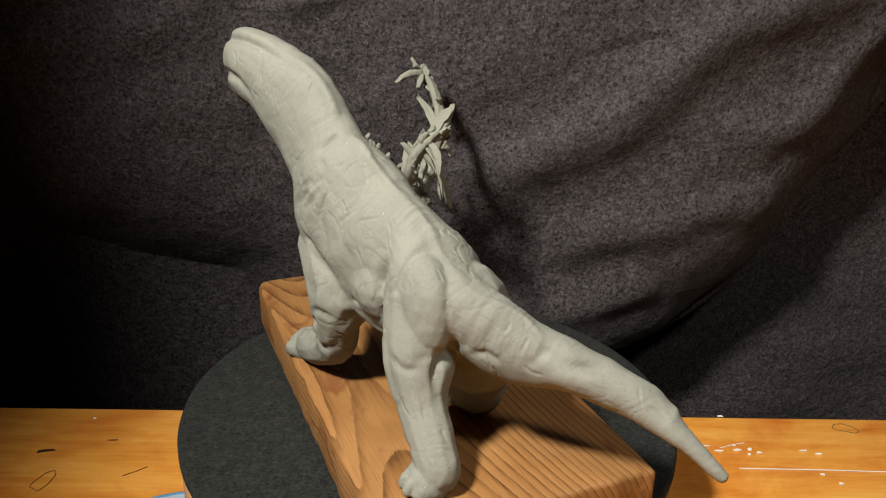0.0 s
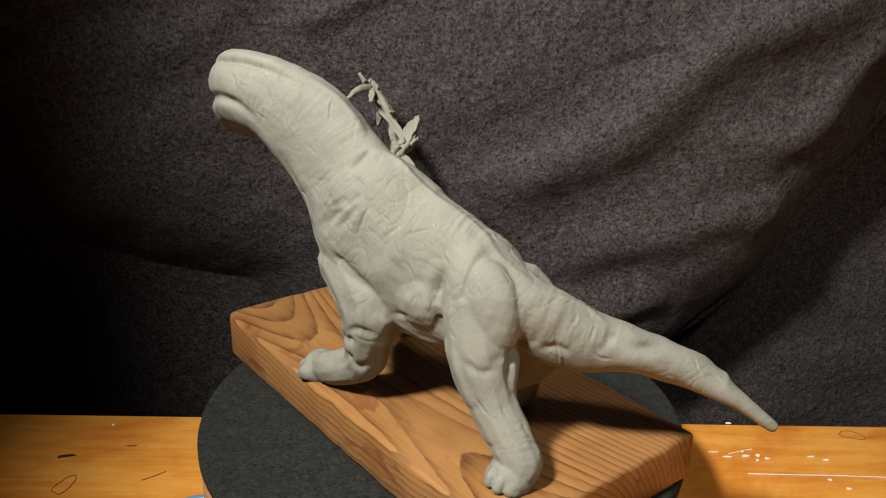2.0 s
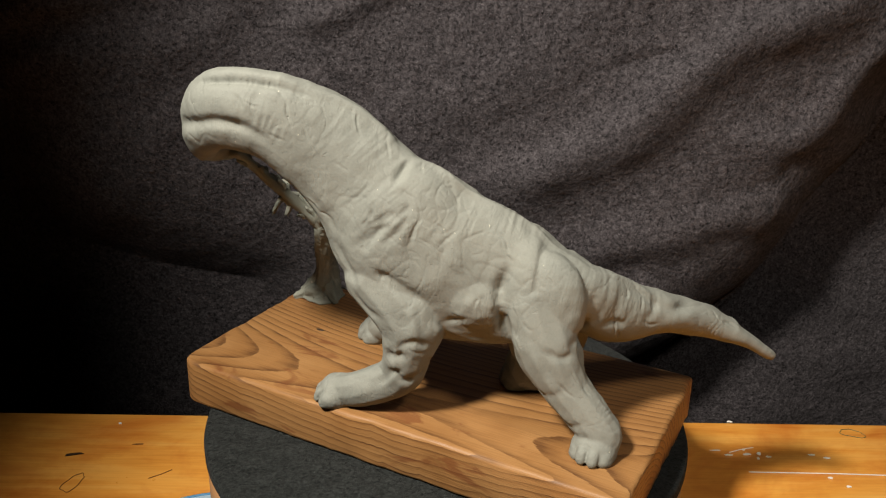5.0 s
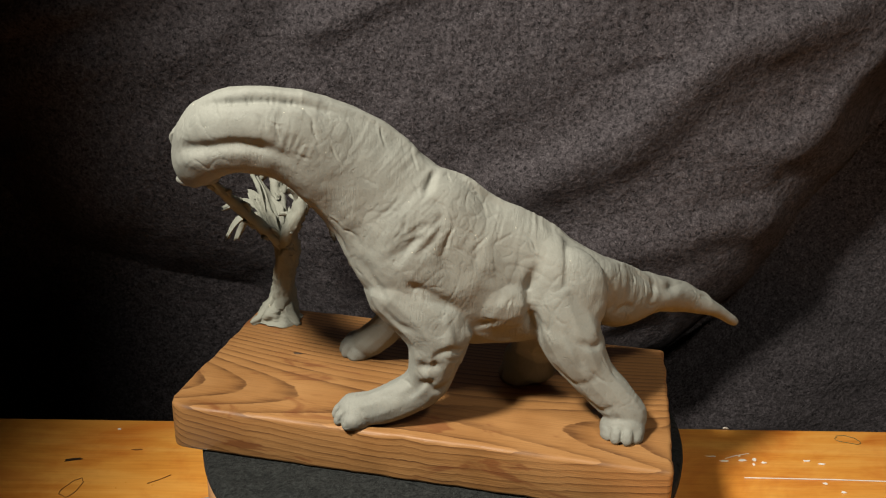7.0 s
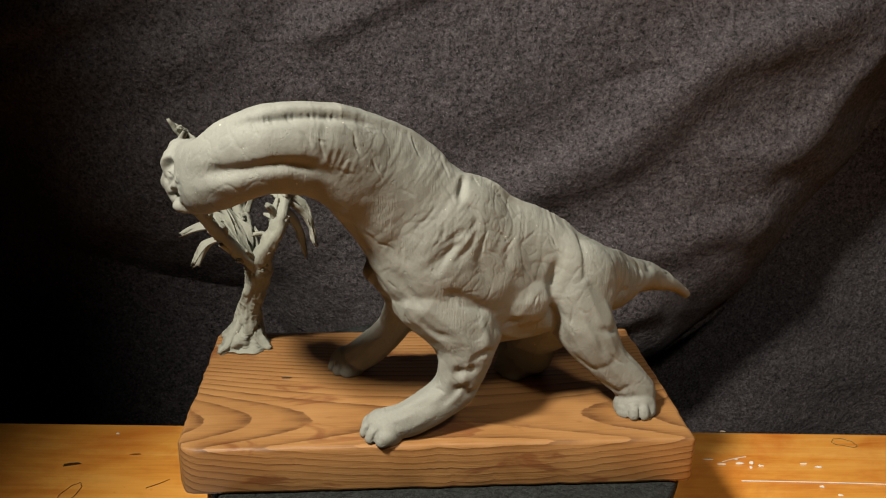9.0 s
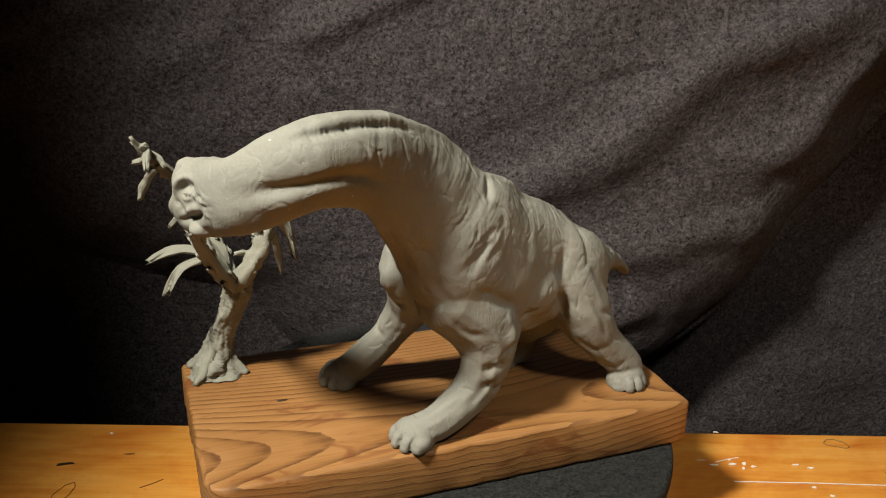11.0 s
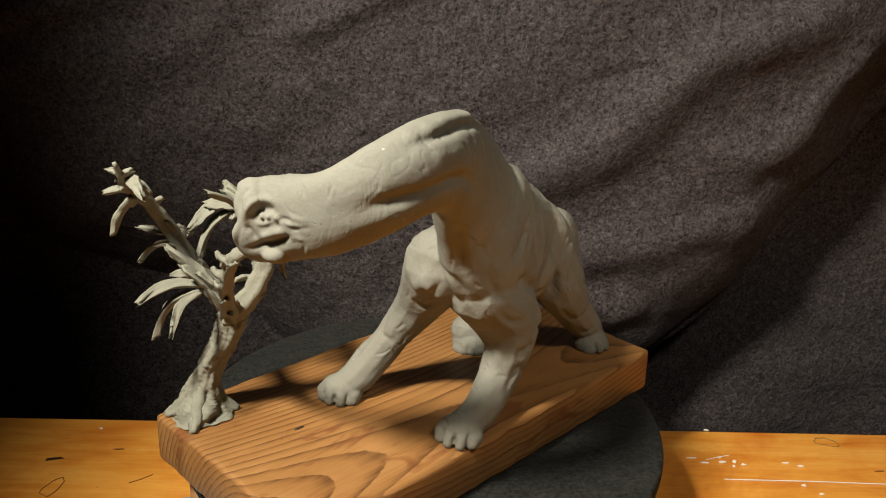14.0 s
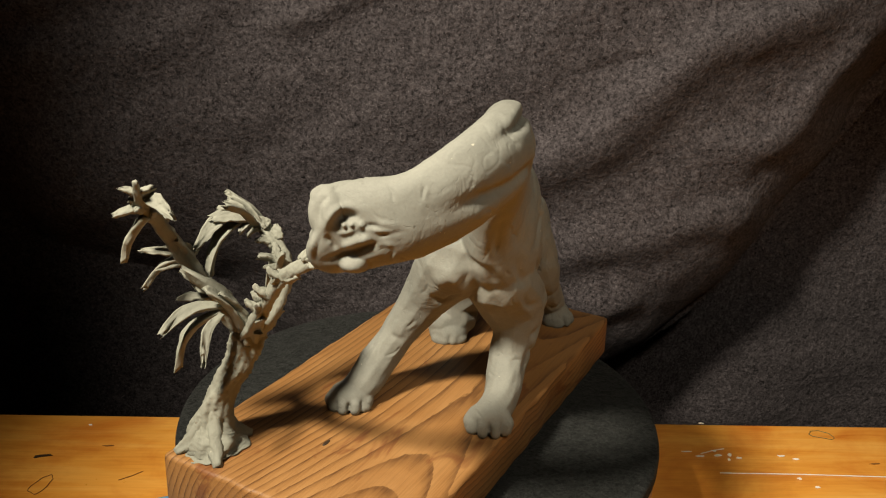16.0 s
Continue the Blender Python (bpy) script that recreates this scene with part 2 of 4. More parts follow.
def lathe(bm, profile, sides=96):
    """A turned form: rows of (radius, height)."""
    rings = [[bm.verts.new((r * math.cos(2 * math.pi * j / sides), r * math.sin(2 * math.pi * j / sides), z)) for j in range(sides)] for r, z in profile]
    for a, b in zip(rings, rings[1:]):
        for j in range(sides):
            bm.faces.new((a[j], a[(j + 1) % sides], b[(j + 1) % sides], b[j]))
    bm.faces.new(list(reversed(rings[0])))
    bm.faces.new(rings[-1])
    return bm


def grid_sheet(bm, us, vs, fn, thick=0.0):
    """A sheet through fn(u, v), with a back side at that distance."""
    front = [[bm.verts.new(fn(u, v)) for u in us] for v in vs]
    for r0, r1 in zip(front, front[1:]):
        for a, b, c, d in zip(r0, r0[1:], r1[1:], r1):
            bm.faces.new((a, b, c, d))
    return bm


# ---- the room ----
def room():
    bm = bmesh.new()
    box(bm, -2.0, -2.5, -0.80, 2.0, 2.0, -0.75)
    tagged(mesh_object("floor", bm, FLOOR, smooth=False), "dull brown floor of the workroom", "floor", kind="structure")
    for name, dims in (("wall_north", (-2.1, 2.0, -0.75, 2.1, 2.1, 1.7)), ("wall_south", (-2.1, -2.6, -0.75, 2.1, -2.5, 1.7)),
                       ("wall_west", (-2.1, -2.5, -0.75, -2.0, 2.0, 1.7)), ("wall_east", (2.0, -2.5, -0.75, 2.1, 2.0, 1.7))):
        bm = bmesh.new()
        box(bm, *dims)
        tagged(mesh_object(name, bm, WALL, smooth=False), "plain dark wall of the workroom", "wall", kind="structure")
    bm = bmesh.new()
    box(bm, -2.1, -2.6, 1.7, 2.1, 2.1, 1.8)
    tagged(mesh_object("ceiling", bm, WALL, smooth=False), "plain dark ceiling", "ceiling", kind="structure")


# ---- table ----
def table():
    t = new("workbench")
    t.matrix_world = pose(0, 0, 0, 0, 0, YAW)
    bm = bmesh.new()
    box(bm, -0.75, -0.75, -0.045, 0.75, 0.097, 0.0, 0.004, 3)
    part("tabletop", bm, TABLE, t)
    for x in (-0.68, 0.68):
        for y in (-0.68, 0.03):
            bm = bmesh.new()
            box(bm, x - 0.035, y - 0.035, -0.75, x + 0.035, y + 0.035, -0.045, 0.004)
            part("leg", bm, TABLE, t)
    def flat(name, pts, material, label):
        bm = bmesh.new()
        low = [bm.verts.new((x, y, 0.0002)) for x, y in pts]
        top = [bm.verts.new((x, y, 0.0006)) for x, y in pts]
        bm.faces.new(top)
        for i in range(len(pts)):
            j = (i + 1) % len(pts)
            bm.faces.new((low[i], low[j], top[j], top[i]))
        bmesh.ops.triangulate(bm, faces=bm.faces)
        return part(name, bm, material, t, label, False)

    def blot(x, y, rx, ry, seed, turn=0.0, n=11):
        rng = random.Random(seed)
        c, s = math.cos(turn), math.sin(turn)
        out = []
        for i in range(n):
            a, k = 2 * math.pi * i / n, rng.uniform(0.65, 1.2)
            u, v = rx * k * math.cos(a), ry * k * math.sin(a)
            out.append((x + u * c - v * s, y + u * s + v * c))
        return out

    def at(x, y):
        c, s = math.cos(radians(YAW)), math.sin(radians(YAW))
        return x * c + y * s, -x * s + y * c

    def stroke(pts, w):
        q = [at(*p) for p in pts]
        return [(x, y + w) for x, y in q] + [(x, y - w) for x, y in reversed(q)]

    flat("scratch", stroke(((0.2215, 0.0545), (0.250, 0.0575), (0.285, 0.0612), (0.330, 0.0650), (0.40, 0.071)), 0.0004), PAINT, "long white scratch")
    flat("scratch", stroke(((0.212, 0.078), (0.222, 0.0835), (0.232, 0.0875)), 0.0003), PAINT, "short white scratch")
    for i, (x, y, rx, ry) in enumerate(((0.225, 0.0775, 0.0030, 0.0014), (0.2345, 0.0795, 0.0018, 0.0022), (0.2405, 0.0765, 0.0022, 0.0012), (0.2235, 0.083, 0.0012, 0.0010),
                                        (0.2105, 0.0745, 0.0035, 0.0010), (0.2745, 0.0835, 0.0030, 0.0010), (0.2850, 0.0810, 0.0026, 0.0012), (0.2015, 0.0795, 0.0040, 0.0006),
                                        (0.2800, 0.0555, 0.0022, 0.0014), (0.2325, 0.073, 0.0012, 0.0016), (0.2900, 0.0465, 0.0020, 0.0012), (0.2210, 0.1225, 0.0030, 0.0012), (-0.262, 0.051, 0.0016, 0.001))):
        px, py = at(x, y)
        flat("paint_spot", blot(px, py, rx, ry, 20 + i), PAINT, "small splash of white paint")
    px, py = at(-0.2775, 0.0070)
    flat("stain", blot(px, py, 0.0075, 0.0016, 3, 0.25), INK, "dark dash-shaped stain")
    for x, y in ((-0.236, 0.026), (0.345, 0.083), (-0.30, -0.05)):
        px, py = at(x, y)
        flat("stain", blot(px, py, 0.004, 0.0006, 5, 0.1), FAINT, "small dark scratch")
    flat("stain", stroke(((-0.2105, -0.0130), (-0.2035, -0.0070), (-0.1980, -0.0010)), 0.0003), FAINT, "dark diagonal scratch")
    for x, y, rx, ry, mat, lab, tn in ((0.3160, 0.1190, 0.0105, 0.0062, GREEN, "green ink ring on the wood", -0.25), (-0.2610, -0.0250, 0.0058, 0.0125, FAINT, "faint dark ring stain", -0.3)):
        px, py = at(x, y)
        bm = bmesh.new()
        ring = blot(px, py, rx, ry, 9, tn, 22)
        ring = [tuple(0.25 * a + 0.5 * b + 0.25 * c for a, b, c in zip(ring[i - 1], ring[i], ring[(i + 1) % 22])) for i in range(22)]
        pts = [(x2, y2, 0.0004, 0.00025, 0.0002) for x2, y2 in ring + ring[:1]]
        tube(bm, pts, 2, 5)
        part("stain", bm, mat, t, lab)
    tagged(t, "worn orange-varnished wooden workbench with paint spots", "table")
    return t


# ---- turntable, board ----
def turntable():
    b = new("plinth")
    bm = bmesh.new()
    lathe(bm, [(0.070, 0.0), (0.074, 0.003), (0.074, 0.010), (0.03, 0.014), (0.03, 0.022)])
    part("foot", bm, INK, b)
    tagged(b, "dark round plinth under the felt turntable", "plinth")
    t = new("turntable")
    bm = bmesh.new()
    lathe(bm, [(0.148, 0.022), (0.1555, 0.023), (0.157, 0.026), (0.157, BT - 0.042)])
    part("disc", bm, TAN, t, "tan wooden disc edge")
    bm = bmesh.new()
    lathe(bm, [(0.1565, BT - 0.0418), (0.1582, BT - 0.040), (0.1582, BT - 0.035), (0.1572, BT - 0.0318), (0.155, BT - 0.0311)], 128)
    part("felt_pad", bm, FELT, t, "charcoal felt pad with fuzzy fibres")
    tagged(t, "round turntable covered with charcoal felt", "turntable")
    return t


def board():
    bm = bmesh.new()
    x0, x1, y0, y1 = -0.1592, 0.1455, -0.0808, 0.0708
    box(bm, x0, y0, BT - 0.031, x1, y1, BT)
    long_edges = [e for e in bm.edges]
    bmesh.ops.bevel(bm, geom=long_edges, offset=0.0030, segments=3, affect="EDGES", profile=0.5)
    bmesh.ops.subdivide_edges(bm, edges=[e for e in bm.edges if e.calc_length() > 0.05], cuts=60, use_grid_fill=True)
    for v in bm.verts:
        n = noise.noise(v.co * 60) * 0.0006 + noise.noise(v.co * 220) * 0.0003
        edge = min(abs(v.co.y - y0), abs(v.co.y - y1), abs(v.co.x - x0), abs(v.co.x - x1))
        if edge < 0.006:
            d = Vector((v.co.x + 0.0065, v.co.y + 0.0047, 0)).normalized()
            v.co += d * n * 2.0
        # the worn corner
        d = (v.co.x - x0) + (v.co.y - y0) * 0.9
        if d < 0.011:
            v.co += Vector((0.7, 0.7, 0)) * (0.011 - d) * 0.40
    ob = mesh_object("wooden_board", bm, BOARD)
    bm = bmesh.new()
    made = bmesh.ops.create_icosphere(bm, subdivisions=2, radius=1)["verts"]
    for v in made:
        v.co = Vector((-0.1037 + v.co.x * 0.0035 * (1 + 0.3 * noise.noise(v.co * 3)), 0.0014 + v.co.y * 0.0012, BT + v.co.z * 0.0004))
    part("knot", bm, INK, ob, "small dark pin knot")
    return tagged(ob, "thick old softwood board with worn edges on the turntable", "board")


# ---- backdrop ----
RIDGES = (  # a crest line (x, height over the board), height, reach above it and below it
    (((0.00, 0.040), (0.064, 0.068), (0.131, 0.098), (0.177, 0.134), (0.233, 0.187), (0.282, 0.207), (0.331, 0.222), (0.43, 0.255)), 0.0200, 0.018, 0.030),
    (((0.126, 0.157), (0.177, 0.173), (0.225, 0.187)), -0.0030, 0.006, 0.010),
    (((0.20, 0.100), (0.250, 0.102), (0.290, 0.108), (0.320, 0.121), (0.340, 0.148), (0.362, 0.184), (0.42, 0.235)), 0.0110, 0.017, 0.020),
    (((0.08, -0.016), (0.19, 0.014), (0.239, 0.031), (0.284, 0.038), (0.318, 0.056)), 0.0110, 0.019, 0.020),
    (((0.05, -0.085), (0.14, -0.066), (0.22, -0.040)), 0.0090, 0.020, 0.015),
    (((-0.45, 0.182), (-0.363, 0.197), (-0.302, 0.212), (-0.22, 0.232)), 0.0100, 0.016, 0.012),
    (((-0.42, 0.150), (-0.326, 0.158), (-0.274, 0.168), (-0.213, 0.180), (-0.15, 0.194)), 0.0060, 0.016, 0.030),
    (((-0.140, 0.192), (-0.087, 0.209), (-0.041, 0.225), (0.02, 0.248)), 0.0085, 0.014, 0.012),
    (((-0.30, 0.095), (-0.20, 0.108), (-0.10, 0.122)), 0.0035, 0.030, 0.020),
    (((-0.06, 0.098), (0.05, 0.138), (0.13, 0.168)), 0.0035, 0.040, 0.022),
    (((0.20, 0.062), (0.26, 0.075), (0.30, 0.085)), 0.0030, 0.020, 0.014),
)
FALL_EAST = ((0.46, 0.270), (0.400, 0.222), (0.366, 0.185), (0.344, 0.145), (0.330, 0.095), (0.305, 0.045), (0.272, 0.000), (0.235, -0.045), (0.190, -0.085), (0.13, -0.125), (0.0, -0.17))
RIM_EAST = ((0.50, 0.250), (0.430, 0.170), (0.387, 0.108), (0.361, 0.067), (0.334, 0.018), (0.305, -0.027), (0.270, -0.074), (0.230, -0.108), (0.17, -0.150), (0.0, -0.21))
FALL_WEST = ((0.02, -0.40), (-0.02, -0.20), (-0.08, -0.08), (-0.14, -0.015), (-0.182, 0.006), (-0.227, 0.014), (-0.261, 0.021), (-0.300, 0.034), (-0.333, 0.050), (-0.355, 0.082), (-0.372, 0.115), (-0.44, 0.20))


def line_distance(x, z, pts):
    """Signed distance to a line through pts (positive to its left) and how far along it the nearest point lies, 0 to 1."""
    path = spline(pts, 6)
    best, sign, along = np.full(x.shape, 1e9), np.ones(x.shape), np.zeros(x.shape)
    m = len(path) - 1
    for i, (a, b) in enumerate(zip(path, path[1:])):
        dx, dz = b - a
        s = np.clip(((x - a[0]) * dx + (z - a[1]) * dz) / (dx * dx + dz * dz), 0, 1)
        qx, qz = x - a[0] - s * dx, z - a[1] - s * dz
        d = np.hypot(qx, qz)
        near = d < best
        best[near], along[near] = d[near], (i + s[near]) / m
        sign[near] = np.sign(dx * qz - dz * qx)[near]
    return best * np.where(sign == 0, 1, sign), along


def field(x, z, fx, fz, seed):
    flat = [noise.noise(Vector((a * fx, b * fz, seed))) for a, b in zip(x.ravel(), z.ravel())]
    return np.array(flat).reshape(x.shape)


def cloth_depth(x, z):
    """How far the swag stands from its plane, towards the room (negative) or away from it."""
    wx, wz = x + 0.010 * field(x, z, 14, 14, 2.2), z + 0.006 * field(x, z, 16, 16, 8.1)
    out = np.zeros(x.shape)
    for pts, height, above, below in RIDGES:
        d, u = line_distance(wx, wz, pts)
        fade = np.clip(np.minimum(u, 1 - u) * 5, 0, 1)
        fade = fade * fade * (3 - 2 * fade)
        k = np.where(d > 0, d / above, d / below)
        out -= height * fade * np.exp(-k * k)
    for pts, slope, soft in ((FALL_EAST, 0.95, 0.016), (FALL_WEST, 0.85, 0.030), (RIM_EAST, 1.8, 0.006)):
        d, u = line_distance(wx, wz, pts)
        out += slope * soft * np.log1p(np.exp(np.clip(d / soft, -30, 30))) 
    along = field(x * 0.8 + z * 0.6, z * 0.8 - x * 0.6, 7, 26, 1.3)
    return out + 0.0035 * along + 0.0012 * field(x, z, 40, 46, 4.4) + 0.004 * field(x, z, 6, 8, 3.1)


def backdrop():
    us = np.concatenate([np.linspace(-0.75, -0.42, 30), np.linspace(-0.415, 0.50, 300), np.linspace(0.51, 0.75, 20)])
    vs = np.concatenate([np.linspace(-0.30, 0.26, 200), np.linspace(0.265, 0.62, 40)])
    x, z = np.meshgrid(us, vs)
    y = 0.222 + np.minimum(cloth_depth(x, z), 0.058)
    bm = bmesh.new()
    grid = [[bm.verts.new((a, b, c + BT)) for a, b, c in zip(*row)] for row in zip(x.tolist(), y.tolist(), z.tolist())]
    edge, _ = line_distance(x, z, RIM_EAST)
    for j in range(len(vs) - 1):
        for i in range(len(us) - 1):
            if edge[j, i] < 0.012:
                bm.faces.new((grid[j][i], grid[j][i + 1], grid[j + 1][i + 1], grid[j + 1][i]))
    bmesh.ops.delete(bm, geom=[v for v in bm.verts if not v.link_faces], context="VERTS")
    ob = mesh_object("backdrop_cloth", bm, CLOTH)
    ob.matrix_world = pose(0, 0, 0, 0, 0, YAW)
    so = ob.modifiers.new("thickness", "SOLIDIFY")
    so.thickness, so.offset = 0.003, 1
    tagged(ob, "black fuzzy fleece cloth hung in swagged folds", "cloth")
    # the cloth behind it
    bm = bmesh.new()

    def rear(u, v):
        return (u, 0.338 + 0.010 * noise.noise(Vector((u * 9, v * 7, 1.0))) + 0.004 * noise.noise(Vector((u * 12 - v * 9, v * 22 + u * 9, 4.0))) + 0.7 * max(0, min(0.35, 0.1 - u)), v)

    grid_sheet(bm, np.linspace(-0.9, 0.9, 160), np.linspace(-0.5, 0.75, 110), rear)
    ob = mesh_object("rear_cloth", bm, CLOTH)
    ob.matrix_world = pose(0, 0, 0, 0, 0, YAW)
    so = ob.modifiers.new("thickness", "SOLIDIFY")
    so.thickness, so.offset = 0.003, 1
    tagged(ob, "black fleece cloth hanging behind the swag", "cloth")


# ---- the clay statue ----
TRUNK = (  # snout to tail: x, y, height, half width, half height
    (-0.1550, -0.0305, 0.1470, 0.0030, 0.0040),
    (-0.1531, -0.0341, 0.1462, 0.0097, 0.0180),
    (-0.1446, -0.0429, 0.1499, 0.0111, 0.0206),
    (-0.1312, -0.0706, 0.1577, 0.0112, 0.0195),
    (-0.1019, -0.0885, 0.1752, 0.0135, 0.0220),
    (-0.0700, -0.0805, 0.1730, 0.0146, 0.0248),
    (-0.0466, -0.0668, 0.1576, 0.0164, 0.0303),
    (-0.0275, -0.0591, 0.1367, 0.0185, 0.0342),
    (-0.0080, -0.0541, 0.1151, 0.0242, 0.0431),
    (0.0158, -0.0433, 0.0943, 0.0260, 0.0463),
    (0.0467, -0.0332, 0.0865, 0.0222, 0.0412),
    (0.0667, -0.0257, 0.0849, 0.0279, 0.0322),
    (0.0855, -0.0209, 0.0827, 0.0192, 0.0198),
    (0.1091, -0.0007, 0.0683, 0.0128, 0.0197),
    (0.1300, 0.0235, 0.0620, 0.0134, 0.0122),
    (0.1500, 0.0465, 0.0515, 0.0112, 0.0100),
    (0.1715, 0.0592, 0.0408, 0.0068, 0.0056),
    (0.1905, 0.0724, 0.0262, 0.0026, 0.0026),
)
FORE_LEFT = (
    (-0.0166, -0.0586, 0.0842, 0.0210),
    (0.0047, -0.0577, 0.0647, 0.0219),
    (0.0060, -0.0629, 0.0459, 0.0156),
    (-0.0009, -0.0618, 0.0247, 0.0129),
    (-0.0241, -0.0684, 0.0112, 0.0114),
    (-0.0428, -0.0682, 0.0059, 0.0092),
)
FORE_RIGHT = (
    (-0.0273, -0.0371, 0.0964, 0.0240),
    (-0.0246, -0.0165, 0.0668, 0.0156),
    (-0.0320, -0.0026, 0.0413, 0.0113),
    (-0.0437, 0.0059, 0.0231, 0.0112),
    (-0.0565, 0.0105, 0.0101, 0.0105),
    (-0.0689, 0.0221, 0.0040, 0.0052),
)
HIND_LEFT = (
    (0.0719, -0.0377, 0.0811, 0.0178),
    (0.0813, -0.0393, 0.0577, 0.0198),
    (0.0940, -0.0431, 0.0374, 0.0140),
    (0.1088, -0.0427, 0.0214, 0.0127),
    (0.1197, -0.0432, 0.0093, 0.0109),
    (0.1132, -0.0516, 0.0043, 0.0050),
)
HIND_RIGHT = (
    (0.0764, -0.0154, 0.0792, 0.0251),
    (0.0711, -0.0055, 0.0636, 0.0244),
    (0.0665, -0.0001, 0.0461, 0.0261),
    (0.0591, 0.0075, 0.0281, 0.0173),
    (0.0587, 0.0059, 0.0140, 0.0161),
    (0.0497, 0.0110, 0.0122, 0.0124),
)


def blob_chain(bm, rows, n=3, sides=14):
    """A leg of round masses through rows of (x, y, height, radius)."""
    for x, y, z, r in spline(rows, n):
        made = bmesh.ops.create_icosphere(bm, subdivisions=2, radius=max(r, 0.002))["verts"]
        for v in made:
            v.co += Vector((x, y, z))


def ellipsoid(bm, x, y, z, a, b, c, turn=0.0):
    made = bmesh.ops.create_icosphere(bm, subdivisions=3, radius=1)["verts"]
    m = Matrix.Rotation(radians(turn), 3, "Z")
    for v in made:
        v.co = m @ Vector((v.co.x * a, v.co.y * b, v.co.z * c)) + Vector((x, y, z))


def crease(co, nor, pts, radius, depth, n=6):
    """Presses (or with a negative depth raises) a soft line into the surface along pts."""
    path = spline(pts, n)
    out = np.zeros_like(co)
    low, high = path.min(0) - 3 * radius, path.max(0) + 3 * radius
    pick = np.nonzero(((co > low) & (co < high)).all(1))[0]
    if not len(pick):
        return out
    c = co[pick]
    best, fade = np.full(len(c), 1e9), np.ones(len(c))
    m = len(path) - 1
    for i, (a, b) in enumerate(zip(path, path[1:])):
        d = b - a
        s = np.clip(((c - a) @ d) / (d @ d + 1e-12), 0, 1)
        q = c - (a + s[:, None] * d)
        d2 = (q * q).sum(1)
        near = d2 < best
        best[near] = d2[near]
        u = (i + s[near]) / m
        fade[near] = np.minimum(1, 0.15 + 3.5 * np.minimum(u, 1 - u))
    out[pick] = nor[pick] * (-depth * fade * np.exp(-best / (radius * radius)))[:, None]
    return out


def gashes(co, nor, count=260):
    """Short tool cuts, pressed edges and pinched folds, strewn over the clay."""
    rng = np.random.RandomState(41)
    out = np.zeros_like(co)
    for i in range(count):
        k = rng.randint(len(co))
        p, n = co[k], nor[k]
        if p[2] < 0.006:
            continue
        # most run down and across the body, as the skin hangs
        way = np.array((0.35, 0.1, -1.0)) + rng.normal(0, 0.55, 3)
        way -= n * (way @ n)
        way /= np.linalg.norm(way) + 1e-9
        side = np.cross(n, way)
        size = rng.uniform(0.0022, 0.0075)
        bend = side * size * rng.uniform(-0.35, 0.35)
        w, d = rng.uniform(0.0005, 0.0010), rng.uniform(0.0002, 0.0006)
        line = (p - way * size, p + bend, p + way * size)
        out += crease(co, nor, line, w, d, 3)
        if i % 2:
            out += crease(co, nor, tuple(q + side * w * 1.7 for q in line), w * 1.3, -0.6 * d, 3)
    return out


def striations(co, nor):
    """Fine lines round the neck, the root of the tail and over the back, as the tool left them."""
    path = spline([r[:3] for r in TRUNK], 12)
    best, where, off = np.full(len(co), 1e9), np.zeros(len(co)), np.zeros_like(co)
    for i, p in enumerate(path):
        q = co - p
        d2 = (q * q).sum(1)
        near = d2 < best
        best[near], where[near], off[near] = d2[near], i, q[near]
    t = np.gradient(path, axis=0)
    arc = np.concatenate([[0], np.cumsum(np.linalg.norm(np.diff(path, axis=0), axis=1))])
    k = where.astype(int)
    tn = t[k] / np.linalg.norm(t[k], axis=1, keepdims=True)
    s = arc[k] + (off * tn).sum(1)
    row = where / 12.0
    up = off[:, 2] / (np.sqrt(best) + 1e-9)
    neck = np.clip((row - 4.2) / 0.8, 0, 1) * np.clip((9.0 - row) / 1.2, 0, 1)
    tail = np.clip((row - 11.5) / 0.6, 0, 1) * np.clip((14.2 - row) / 0.6, 0, 1)
    back = np.clip((row - 8.5) / 0.5, 0, 1) * np.clip((11.8 - row) / 0.5, 0, 1) * np.clip((up - 0.72) / 0.15, 0, 1)
    amount = np.maximum(np.maximum(neck * 0.9, tail * 0.8), back)
    line = np.zeros(len(co))
    for i in np.nonzero(amount > 0.02)[0]:
        p = Vector(co[i])
        a = noise.noise(Vector((s[i] * 420 + 3 * noise.noise(p * 26), up[i] * 1.6, 3.3)))
        mask = min(1.0, max(0.0, 0.35 + 1.6 * noise.noise(p * 48 + Vector((7, 1, 4)))))
        line[i] = a * mask
    return nor * (line * amount * np.clip((up + 0.55) / 0.4, 0, 1) * 0.00050)[:, None]


TOES = (
    (-0.0465, -0.0625, 0.0062), (-0.0470, -0.0722, 0.0064), (-0.0380, -0.0772, 0.0060),
    (-0.0700, 0.0190, 0.0058), (-0.0690, 0.0098, 0.0062), (-0.0608, 0.0050, 0.0056),
    (0.0420, 0.0100, 0.0056), (0.0432, 0.0026, 0.0058), (0.0490, -0.0020, 0.0054),
    (0.1090, -0.0495, 0.0054), (0.1160, -0.0550, 0.0056), (0.1232, -0.0500, 0.0056),
)


def toe_way(foot):
    """The way in which the toes of a foot point."""
    a, b, c = (np.array(t[:2]) for t in TOES[foot * 3:foot * 3 + 3])
    d = b - (a + c) / 2
    return d / np.linalg.norm(d)


